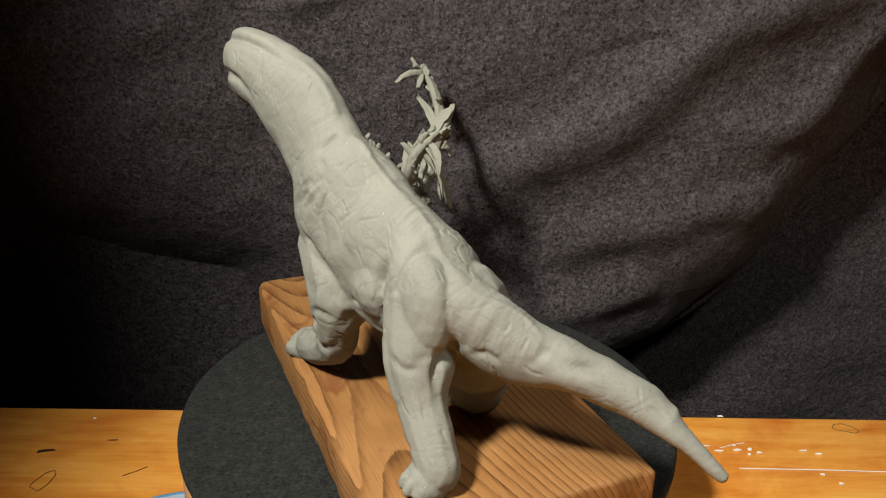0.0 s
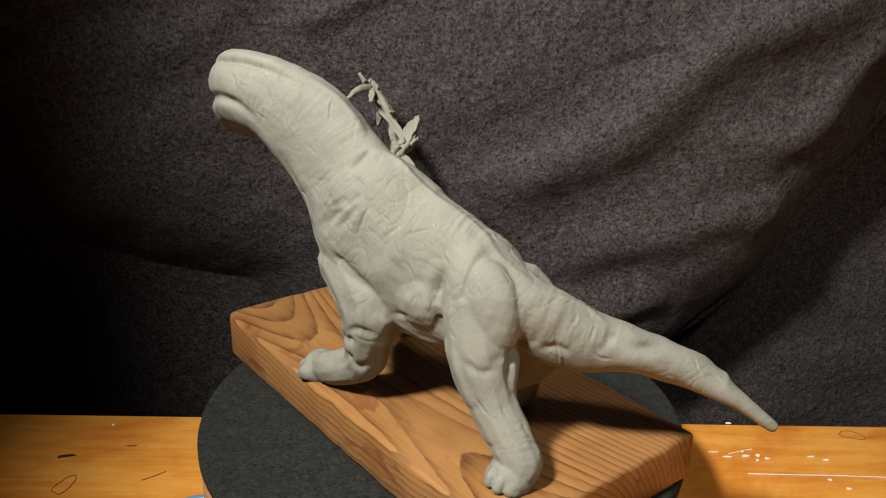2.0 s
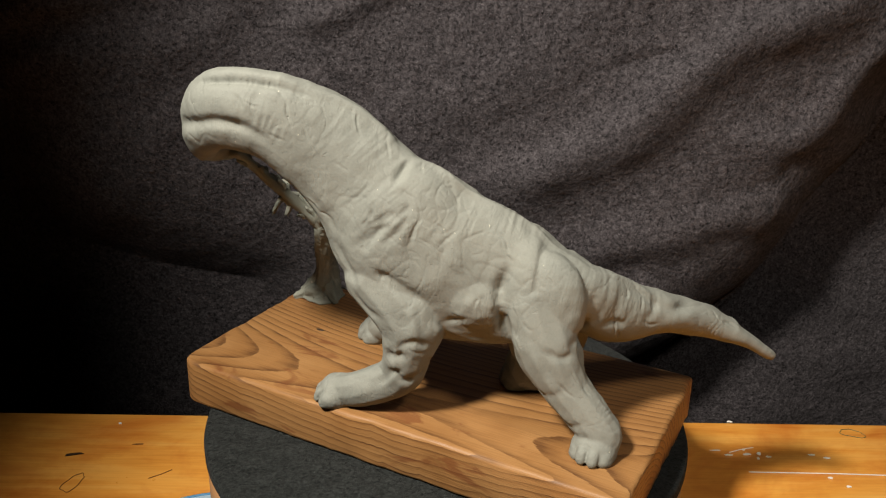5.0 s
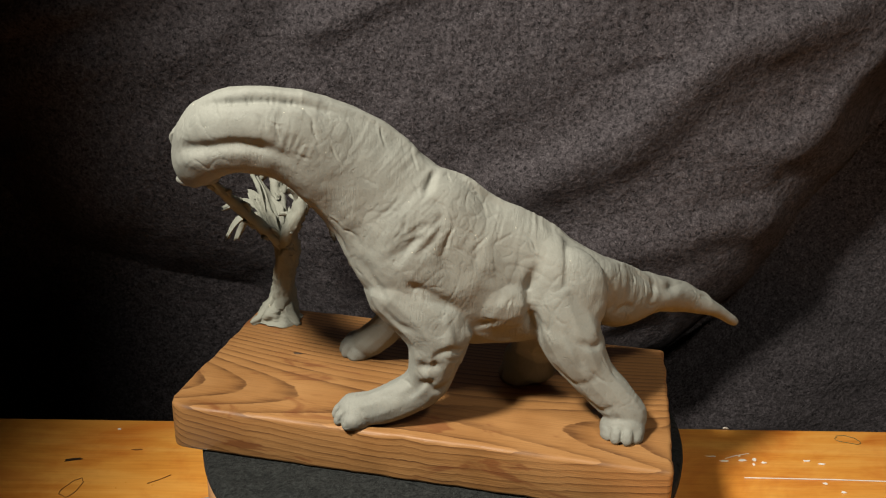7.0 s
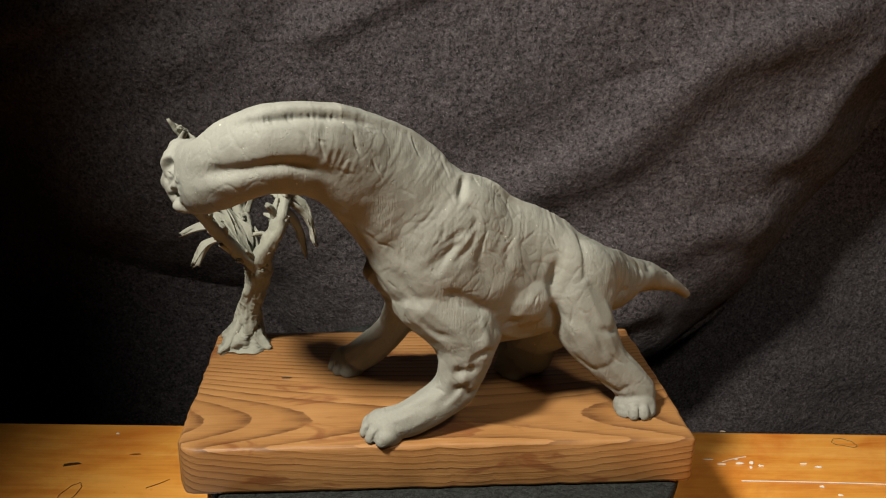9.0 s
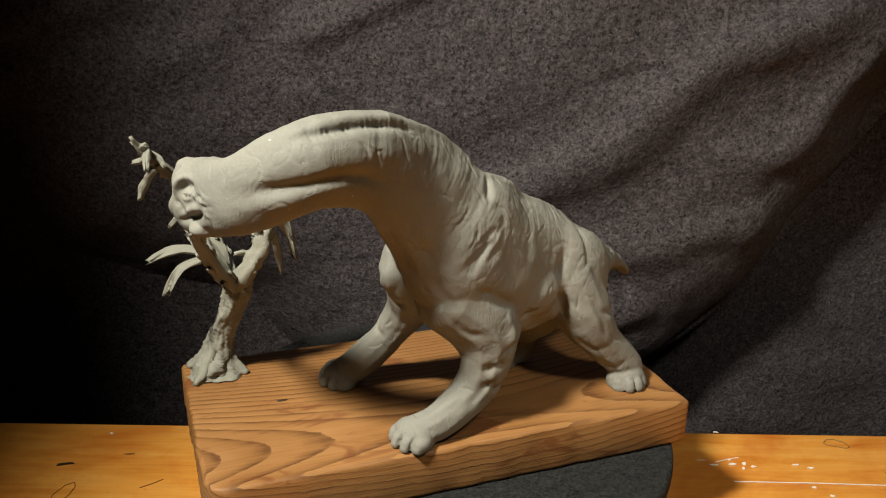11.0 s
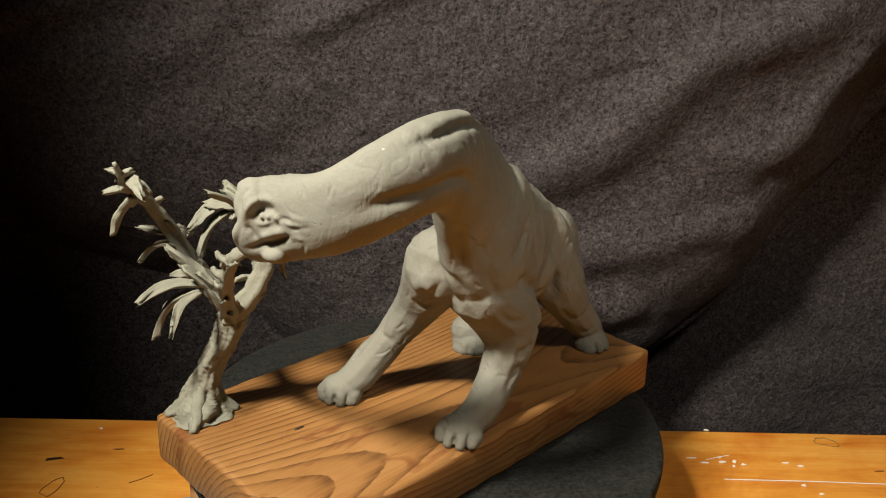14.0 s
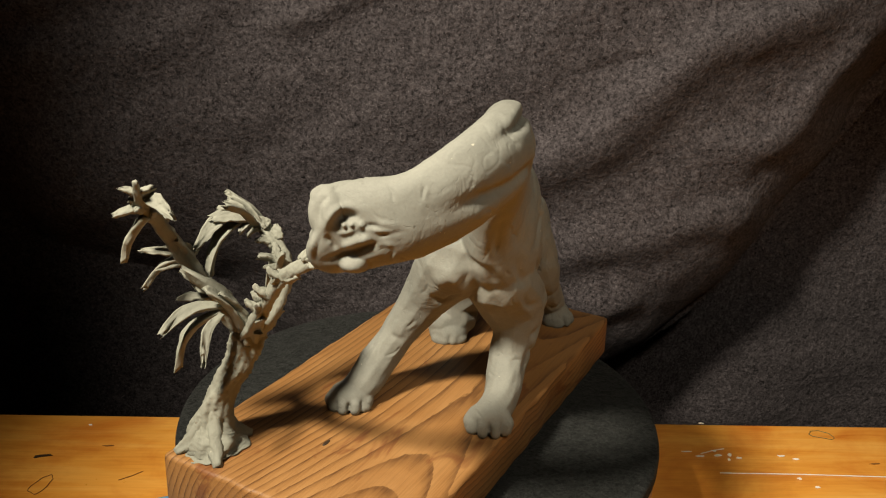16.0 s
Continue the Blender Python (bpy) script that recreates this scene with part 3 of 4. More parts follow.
def toes(foot):
    """Four toe roots in an arc across the foot: (x, y, radius)."""
    tri = np.array(TOES[foot * 3:foot * 3 + 3])
    out = toe_way(foot)
    c, k = tri[:, :2].mean(0), np.array((-out[1], out[0]))
    reach = max(abs((t[:2] - c) @ k) for t in tri)
    front = max((t[:2] - c) @ out for t in tri)
    rows = []
    for u in (-1.0, -0.36, 0.34, 0.98):
        p = c + k * reach * u * 1.18 + out * (front - 0.0042 * u * u)
        rows.append((p[0], p[1], 0.0058 - 0.0006 * abs(u)))
    return rows


def masses(bm):
    for foot in range(4):
        out = toe_way(foot)
        turn = math.degrees(math.atan2(out[1], out[0]))
        for x, y, r in toes(foot):
            ellipsoid(bm, x - out[0] * 0.0010, y - out[1] * 0.0010, r * 0.82, r * 1.35, r * 0.92, r * 1.05, turn)
            ellipsoid(bm, x + out[0] * r * 0.55, y + out[1] * r * 0.55, r * 0.50, r * 0.75, r * 0.70, r * 0.72, turn)
        c = np.mean([t[:2] for t in TOES[foot * 3:foot * 3 + 3]], axis=0) - out * 0.0040
        ellipsoid(bm, c[0], c[1], 0.0045, 0.0112, 0.0136, 0.0112, turn)
        ellipsoid(bm, c[0] + out[0] * 0.005, c[1] + out[1] * 0.005, 0.0022, 0.0070, 0.0130, 0.0060, turn)
    # shoulder, haunch and belly masses
    ellipsoid(bm, 0.004, -0.0530, 0.090, 0.028, 0.017, 0.028, 0)
    ellipsoid(bm, 0.076, -0.0350, 0.078, 0.025, 0.0165, 0.032, 0)
    ellipsoid(bm, 0.030, -0.0330, 0.080, 0.042, 0.030, 0.027, 0)
    # nose horn and lower jaw
    ellipsoid(bm, -0.1515, -0.0375, 0.1555, 0.010, 0.0085, 0.0130, 25)
    ellipsoid(bm, -0.1500, -0.0340, 0.1390, 0.0105, 0.0090, 0.0085, 25)
    ellipsoid(bm, -0.1430, -0.0450, 0.1350, 0.013, 0.0085, 0.0050, 28)


def wrinkles(co):
    """A net of fine creases in the clay."""
    out = np.empty(len(co))
    for i, p in enumerate(co.tolist()):
        v = Vector(p)
        w = Vector((noise.noise(v * 30), noise.noise(v * 30 + Vector((5, 3, 1))), noise.noise(v * 30 + Vector((1, 8, 2))))) * 0.010
        a = abs(noise.noise(Vector(((v.x + w.x) * 70, (v.y + w.y) * 45, (v.z + w.z) * 60))))
        b = abs(noise.noise(Vector(((v.x + w.y) * 150 + 9, (v.y + w.x) * 120, (v.z + w.z) * 140))))
        calm = min(1.0, max(0.15, 0.5 + 1.5 * noise.noise(v * 24 + Vector((3, 9, 6)))))
        out[i] = (-0.00026 * max(0, 1 - a * 7.0) ** 2 - 0.00022 * max(0, 1 - b * 5.0) ** 2) * calm + 0.0008 * noise.noise(v * 48) + 0.0004 * noise.noise(v * 110)
    return out


def carve(co, nor):
    move = np.zeros_like(co)
    for pts, radius, depth in (
        (((-0.1118, -0.0950, 0.1886), (-0.0941, -0.0978, 0.1928), (-0.0785, -0.0932, 0.1933), (-0.0626, -0.0868, 0.1916), (-0.0433, -0.0748, 0.1850)), 0.0030, 0.0025),  # upper groove below the crest
        (((-0.1105, -0.0928, 0.1927), (-0.0943, -0.0938, 0.1968), (-0.0786, -0.0897, 0.1973), (-0.0627, -0.0830, 0.1945), (-0.0375, -0.0689, 0.1837)), 0.0034, -0.0007),  # crest
        (((-0.1300, -0.0880, 0.1635), (-0.1228, -0.0933, 0.1659), (-0.1083, -0.0996, 0.1685), (-0.0919, -0.1016, 0.1718), (-0.0762, -0.0980, 0.1696), (-0.0630, -0.0916, 0.1618)), 0.0042, 0.0027),  # side groove
        (((-0.1397, -0.0759, 0.1661), (-0.1147, -0.0964, 0.1798), (-0.0941, -0.1011, 0.1849), (-0.0732, -0.0969, 0.1818), (-0.0518, -0.0865, 0.1729)), 0.0059, -0.0006),  # bulge between the grooves
        (((-0.1409, -0.0761, 0.1508), (-0.1238, -0.0905, 0.1580), (-0.1061, -0.0988, 0.1626)), 0.0051, -0.0008),  # jaw ridge
        (((-0.0025, -0.0588, 0.1553), (-0.0087, -0.0677, 0.1421), (-0.0209, -0.0722, 0.1309), (-0.0329, -0.0733, 0.1217)), 0.0034, 0.0022),  # base of the neck
        (((-0.0163, -0.0637, 0.1597), (-0.0210, -0.0695, 0.1489), (-0.0300, -0.0730, 0.1391)), 0.0024, 0.0011),  # neck fold
        (((-0.0346, -0.0753, 0.1537), (-0.0405, -0.0766, 0.1418), (-0.0522, -0.0786, 0.1362)), 0.0026, 0.0009),  # neck fold
        (((0.0003, -0.0757, 0.1224), (-0.0088, -0.0774, 0.1160), (-0.0193, -0.0777, 0.1071)), 0.0030, 0.0016),  # shoulder fold
        (((0.0114, -0.0692, 0.1298), (0.0051, -0.0747, 0.1188), (-0.0041, -0.0775, 0.1102)), 0.0026, 0.0011),  # shoulder fold
        (((-0.0083, -0.0780, 0.0939), (0.0030, -0.0748, 0.0897), (0.0213, -0.0666, 0.0772)), 0.0036, 0.0018),  # upper arm
        (((-0.0235, -0.0785, 0.0808), (-0.0139, -0.0774, 0.0699), (-0.0030, -0.0789, 0.0670)), 0.0030, 0.0013),  # upper arm
        (((-0.0020, -0.0755, 0.0432), (0.0122, -0.0769, 0.0473)), 0.0035, 0.003),  # elbow
        (((-0.0016, -0.0741, 0.0322), (0.0096, -0.0753, 0.0363)), 0.0026, 0.0012),  # wrist
        (((0.0609, -0.0494, 0.1039), (0.0573, -0.0527, 0.0894), (0.0583, -0.0518, 0.0729), (0.0640, -0.0472, 0.0540)), 0.0042, 0.004),  # groin
        (((0.0398, -0.0573, 0.0738), (0.0463, -0.0560, 0.0803), (0.0516, -0.0546, 0.0885)), 0.0026, 0.0013),  # flank
        (((0.0330, -0.0596, 0.0713), (0.0391, -0.0593, 0.0801), (0.0420, -0.0590, 0.0887)), 0.0026, 0.0010),  # flank
        (((0.0153, -0.0692, 0.1249), (0.0123, -0.0732, 0.1117), (0.0185, -0.0698, 0.0935)), 0.0034, 0.0008),  # rib
        (((0.0302, -0.0611, 0.1203), (0.0287, -0.0656, 0.1053), (0.0381, -0.0613, 0.0932)), 0.0034, 0.0007),  # rib
        (((0.0985, -0.0320, 0.0915), (0.1044, -0.0247, 0.0697), (0.0965, -0.0496, 0.0622)), 0.0030, 0.0012),  # haunch
        (((0.0721, -0.0501, 0.0440), (0.0846, -0.0522, 0.0334), (0.0989, -0.0557, 0.0388)), 0.0027, 0.0013),  # knee
        (((0.0912, -0.0501, 0.0243), (0.1020, -0.0518, 0.0172), (0.1114, -0.0543, 0.0223)), 0.0027, 0.0013),  # ankle
        (((0.0784, -0.0575, 0.0698), (0.0865, -0.0577, 0.0551), (0.0912, -0.0569, 0.0434)), 0.0030, 0.0008),  # shin
        (((-0.0482, -0.0449, 0.1032), (-0.0457, -0.0633, 0.0997), (-0.0367, -0.0667, 0.0862)), 0.0038, 0.0018),  # chest
        (((-0.0338, -0.0739, 0.1086), (-0.0275, -0.0757, 0.0952), (-0.0187, -0.0799, 0.0820)), 0.0038, 0.0016),  # chest
        (((-0.0010, -0.0751, 0.1243), (-0.0086, -0.0774, 0.1130), (-0.0157, -0.0786, 0.1046)), 0.0026, 0.0012),  # chest fold
        (((-0.0632, -0.0809, 0.1399), (-0.0535, -0.0731, 0.1238), (-0.0434, -0.0694, 0.1050)), 0.004, 0.0024),  # throat
        (((-0.0523, -0.0806, 0.1416), (-0.0429, -0.0745, 0.1261), (-0.0310, -0.0746, 0.1118)), 0.0035, 0.0018),  # throat
        (((0.1162, -0.0043, 0.0853), (0.1304, 0.0049, 0.0770), (0.1397, 0.0129, 0.0712), (0.1421, 0.0280, 0.0685), (0.1468, 0.0426, 0.0601)), 0.0047, 0.0025),  # tail hollow
        (((0.1057, -0.0214, 0.0655), (0.1122, -0.0165, 0.0678), (0.1173, -0.0098, 0.0643)), 0.0026, 0.0012),  # tail fold
        (((0.1034, -0.0278, 0.0867), (0.0972, -0.0276, 0.0661), (0.1012, -0.0379, 0.0579), (0.1045, -0.0382, 0.0459)), 0.004, 0.0034),  # behind the thigh
        (((0.0579, -0.0517, 0.0953), (0.0570, -0.0521, 0.0751), (0.0707, -0.0562, 0.0648)), 0.0030, 0.0011),  # thigh
        (((0.0851, -0.0575, 0.0613), (0.0954, -0.0530, 0.0574), (0.0994, -0.0467, 0.0586)), 0.0026, 0.0011),  # knee back
        (((0.0937, -0.0422, 0.0761), (0.0934, -0.0384, 0.0878), (0.0866, -0.0386, 0.0983)), 0.0030, 0.0008),  # rump
        (((-0.0178, -0.0762, 0.1163), (-0.0050, -0.0756, 0.1240), (0.0087, -0.0704, 0.1305)), 0.0030, 0.0013),  # shoulder back
        (((0.0009, -0.0682, 0.1410), (0.0092, -0.0688, 0.1351), (0.0062, -0.0723, 0.1270)), 0.0030, 0.0011),  # withers
        (((-0.0079, -0.0748, 0.0220), (0.0033, -0.0754, 0.0327), (0.0095, -0.0719, 0.0285), (0.0173, -0.0655, 0.0352)), 0.0030, 0.0018),  # forearm
        (((0.0001, -0.0769, 0.0468), (0.0159, -0.0765, 0.0565), (0.0225, -0.0696, 0.0533)), 0.0026, 0.0013),  # forearm
        (((0.0257, -0.0640, 0.0635), (0.0373, -0.0574, 0.0693), (0.0501, -0.0543, 0.0800)), 0.0027, 0.0013),  # belly fold
        (((0.0145, -0.0554, 0.1483), (0.0337, -0.0434, 0.1347), (0.0589, -0.0332, 0.1234), (0.0831, -0.0269, 0.1067)), 0.0026, 0.0006),  # back edge
        (((-0.1590, -0.0392, 0.1375), (-0.1564, -0.0435, 0.1386), (-0.1536, -0.0466, 0.1405), (-0.1514, -0.0506, 0.1419), (-0.1501, -0.0575, 0.1454), (-0.1473, -0.0602, 0.1461)), 0.0020, 0.0018),  # mouth
        (((-0.1600, -0.0335, 0.1500), (-0.1598, -0.0328, 0.1580), (-0.1557, -0.0325, 0.1650), (-0.1522, -0.0340, 0.1674), (-0.1505, -0.0387, 0.1683)), 0.0026, -0.0017),  # rim of the nose crest
        (((-0.1610, -0.0390, 0.1535), (-0.1603, -0.0376, 0.1604), (-0.1582, -0.0384, 0.1645), (-0.1557, -0.0407, 0.1658)), 0.0022, 0.0017),  # hollow of the crest
        (((-0.1606, -0.0412, 0.1522), (-0.1596, -0.0428, 0.1573), (-0.1573, -0.0441, 0.1604), (-0.1534, -0.0465, 0.1618), (-0.1515, -0.0520, 0.1611)), 0.0020, -0.0016),  # brow
        (((-0.1588, -0.0434, 0.1522), (-0.1562, -0.0447, 0.1552), (-0.1543, -0.0468, 0.1572), (-0.1528, -0.0505, 0.1578), (-0.1518, -0.0530, 0.1570)), 0.0026, 0.0020),  # eye socket
        (((-0.1552, -0.0462, 0.1536), (-0.1540, -0.0475, 0.1546)), 0.0014, -0.0024),  # eye
        (((-0.1532, -0.0490, 0.1548), (-0.1524, -0.0506, 0.1540)), 0.0013, -0.0022),  # eyelid fold
        (((-0.1518, -0.0526, 0.1552), (-0.1506, -0.0548, 0.1536)), 0.0014, -0.0020),  # eyelid fold
        (((-0.1567, -0.0447, 0.1508), (-0.1547, -0.0479, 0.1508), (-0.1531, -0.0520, 0.1524)), 0.0013, -0.0010),  # lower lid
        (((-0.1547, -0.0497, 0.1492), (-0.1533, -0.0533, 0.1512), (-0.1506, -0.0555, 0.1500)), 0.0013, 0.0010),  # under the lid
        (((-0.1523, -0.0543, 0.1540), (-0.1501, -0.0585, 0.1547), (-0.1476, -0.0626, 0.1528)), 0.0012, 0.0010),  # cheek fold
        (((-0.1500, -0.0580, 0.1528), (-0.1478, -0.0620, 0.1530), (-0.1450, -0.0665, 0.1520)), 0.0013, -0.0013),  # cheek fold
        (((-0.1495, -0.0604, 0.1499), (-0.1465, -0.0647, 0.1516), (-0.1439, -0.0700, 0.1530)), 0.0012, 0.0010),  # cheek fold
        (((-0.1488, -0.0606, 0.1560), (-0.1462, -0.0650, 0.1556), (-0.1435, -0.0700, 0.1565)), 0.0012, -0.0009),  # cheek fold
        (((-0.1622, -0.0345, 0.1452), (-0.1608, -0.0375, 0.1442)), 0.0058, -0.0022),  # snout
        (((-0.1604, -0.0404, 0.1492), (-0.1579, -0.0432, 0.1466), (-0.1566, -0.0442, 0.1425)), 0.0018, 0.0013),  # behind the snout
        (((-0.1560, -0.0462, 0.1448), (-0.1541, -0.0485, 0.1452), (-0.1517, -0.0540, 0.1477), (-0.1490, -0.0579, 0.1482)), 0.0024, -0.0019),  # upper lip
        (((-0.1485, -0.0587, 0.1455), (-0.1466, -0.0620, 0.1470), (-0.1455, -0.0660, 0.1466)), 0.0014, -0.0013),  # corner of the mouth
        (((-0.1543, -0.0441, 0.1349), (-0.1500, -0.0528, 0.1375), (-0.1472, -0.0625, 0.1419)), 0.0026, -0.0009),  # lower jaw
        (((-0.0469, -0.0333, 0.0860), (-0.0484, -0.0429, 0.0923), (-0.0450, -0.0483, 0.0889)), 0.006, -0.003),  # chest wattle
        (((-0.0439, -0.0282, 0.0767), (-0.0389, -0.0350, 0.0712), (-0.0409, -0.0455, 0.0799)), 0.003, 0.0024),  # chest wattle edge
        (((-0.0383, -0.0025, 0.0553), (-0.0424, -0.0013, 0.0435), (-0.0400, -0.0098, 0.0410)), 0.0024, 0.0013),  # right forearm
        (((-0.0445, 0.0074, 0.0381), (-0.0544, 0.0109, 0.0262)), 0.0024, 0.0011),  # right forearm
        (((0.0016, -0.0584, 0.1546), (0.0115, -0.0493, 0.1504), (0.0224, -0.0470, 0.1443), (0.0318, -0.0425, 0.1364), (0.0479, -0.0366, 0.1279), (0.0644, -0.0299, 0.1183), (0.0782, -0.0276, 0.1081), (0.0990, -0.0200, 0.0968)), 0.0032, -0.0024),  # ridge of the back
        (((-0.0443, -0.0723, 0.1892), (-0.0340, -0.0652, 0.1833), (-0.0214, -0.0598, 0.1753), (-0.0110, -0.0574, 0.1655), (-0.0032, -0.0574, 0.1572)), 0.0034, -0.002),  # ridge of the neck
        (((0.0022, -0.0577, 0.1547), (0.0019, -0.0643, 0.1496), (-0.0012, -0.0693, 0.1430)), 0.0026, 0.0026),  # step at the withers
        (((0.1009, -0.0185, 0.0957), (0.1131, 0.0004, 0.0864), (0.1268, 0.0080, 0.0772)), 0.0026, -0.0013),  # tail ridge
        (((0.1276, 0.0083, 0.0760), (0.1304, 0.0023, 0.0710), (0.1270, -0.0030, 0.0654)), 0.0030, 0.0016),  # tail notch
        (((0.1349, 0.0162, 0.0741), (0.1572, 0.0601, 0.0538), (0.1718, 0.0516, 0.0477)), 0.0026, -0.0010),  # tail ridge
        (((0.0212, -0.0700, 0.0653), (0.0363, -0.0509, 0.0537), (0.0526, -0.0420, 0.0507)), 0.0034, -0.0010),  # belly edge
        (((-0.0364, -0.0736, 0.0162), (-0.0199, -0.0724, 0.0236), (-0.0034, -0.0735, 0.0380)), 0.0030, -0.0011),  # forearm ridge
        (((0.0118, -0.0738, 0.0767), (0.0160, -0.0751, 0.0674), (0.0141, -0.0748, 0.0547)), 0.0038, -0.0014),  # elbow point
    ):
        move += crease(co, nor, pts, 0.85 * radius, depth)
    # pinched ticks across the groove below the crest
    row = spline(((-0.1118, -0.0950, 0.1886), (-0.0941, -0.0978, 0.1928), (-0.0785, -0.0932, 0.1933), (-0.0626, -0.0868, 0.1916)), 6)
    for i, p in enumerate(row[1:-1]):
        lean = 0.0008 * math.sin(i * 2.1)
        move += crease(co, nor, (p + np.array((-0.0008 + lean, 0.0012, 0.0030)), p, p + np.array((0.0008 - lean, -0.0010, -0.0028))), 0.0007, 0.0003 + 0.0004 * math.sin(i * 1.7), 3)
    # gaps between the toes, running up the foot, and the edge of each nail
    for foot in range(4):
        out, row = toe_way(foot), toes(foot)
        for a, b in zip(row, row[1:]):
            m = (np.array(a[:2]) + np.array(b[:2])) / 2 + out * 0.004
            k = m - out * 0.013
            move += crease(co, nor, ((m[0], m[1], -0.006), (m[0], m[1], 0.006), (k[0], k[1], 0.0140)), 0.0011, 0.0034, 4)
        for x, y, r in row:
            side = np.array((-out[1], out[0])) * r * 0.65
            p = np.array((x, y)) + out * r * 0.65
            move += crease(co, nor, ((p[0] - side[0], p[1] - side[1], r * 0.5), (p[0] - out[0] * 0.001, p[1] - out[1] * 0.001, r * 1.35), (p[0] + side[0], p[1] + side[1], r * 0.5)), 0.0008, 0.0011, 4)
    return move


def statue():
    bm = bmesh.new()
    tube(bm, TRUNK, 6, 32)
    for leg in (FORE_LEFT, FORE_RIGHT, HIND_LEFT, HIND_RIGHT):
        blob_chain(bm, leg, 16)
    masses(bm)
    rough = mesh_object("rough", bm, CLAY)
    rm = rough.modifiers.new("fuse", "REMESH")
    rm.mode, rm.voxel_size = "VOXEL", 0.00072
    sm = rough.modifiers.new("smooth", "SMOOTH")
    sm.factor, sm.iterations = 0.5, 9
    me = bpy.data.meshes.new_from_object(rough.evaluated_get(bpy.context.evaluated_depsgraph_get()))
    bpy.data.objects.remove(rough)
    n = len(me.vertices)
    co, nor = np.empty(n * 3), np.empty(n * 3)
    me.vertices.foreach_get("co", co)
    me.vertices.foreach_get("normal", nor)
    co, nor = co.reshape(-1, 3), nor.reshape(-1, 3)
    move = carve(co, nor) + gashes(co, nor) + striations(co, nor)
    lump = wrinkles(co)
    low = np.clip(co[:, 2] / 0.004, 0, 1)
    co = co + move + nor * (lump * low)[:, None]
    co[:, 2] = np.maximum(co[:, 2], -0.0006) + BT
    me.vertices.foreach_set("co", co.ravel())
    me.polygons.foreach_set("use_smooth", [True] * len(me.polygons))
    me.update()
    me.name = "clay_statue"
    me.materials.clear()
    me.materials.append(CLAY)
    return tagged(new("clay_statue", me), "grey clay statue of a heavy long-necked reptile standing on the board", "statue")


# ---- the clay tree ----
def bark_tube(bm, rows, seed, n=7, sides=16):
    """A gnarled clay stem with ridges that twist along it."""
    a = spline(rows, n)
    c = a[:, :3]
    t = np.gradient(c, axis=0)
    t /= np.linalg.norm(t, axis=1, keepdims=True) + 1e-12
    lat = np.cross(t, (0.3, 1.0, 0.2))
    lat /= np.linalg.norm(lat, axis=1, keepdims=True) + 1e-9
    up = np.cross(lat, t)
    rings = []
    for i in range(len(a)):
        ring = []
        for j in range(sides):
            w = 2 * math.pi * j / sides
            tw = w + 0.05 * i
            big = sides > 20
            k = 1 + (0.07 if big else 0.13) * math.sin(3 * tw + seed) + (0.05 if big else 0.10) * math.sin(5 * tw + 2 * seed) + (0.035 * math.sin(13 * w + 2.5 * math.sin(i * 0.13)) if big else 0) + (0.30 if sides < 20 else 0.12) * noise.noise(Vector((math.cos(w) * 2.5, math.sin(w) * 2.5, i * (0.35 if sides < 20 else 0.16) + seed * 3.7)))
            r = max(a[i, 3], 4e-4) * k + min(a[i, 3] * 0.3, 0.0011) * noise.noise(Vector((math.cos(w) * 4, math.sin(w) * 4, i * 0.8 + seed)))
            ring.append(bm.verts.new(Vector(c[i] + lat[i] * r * math.cos(w) + up[i] * r * math.sin(w)) + Vector((0, 0, BT))))
        rings.append(ring)
    for r0, r1 in zip(rings, rings[1:]):
        for j in range(sides):
            bm.faces.new((r0[j], r0[(j + 1) % sides], r1[(j + 1) % sides], r1[j]))
    bm.faces.new(list(reversed(rings[0])))
    bm.faces.new(rings[-1])
    for v in bm.verts:
        v.co.z = max(v.co.z, BT - 0.0006)
    return bm


def stem(name, rows, parent, seed, label=""):
    bm = bmesh.new()
    bark_tube(bm, [(x, y, z, r * 0.88) for x, y, z, r in rows], seed)
    return part(name, bm, TREE_CLAY, parent, label)


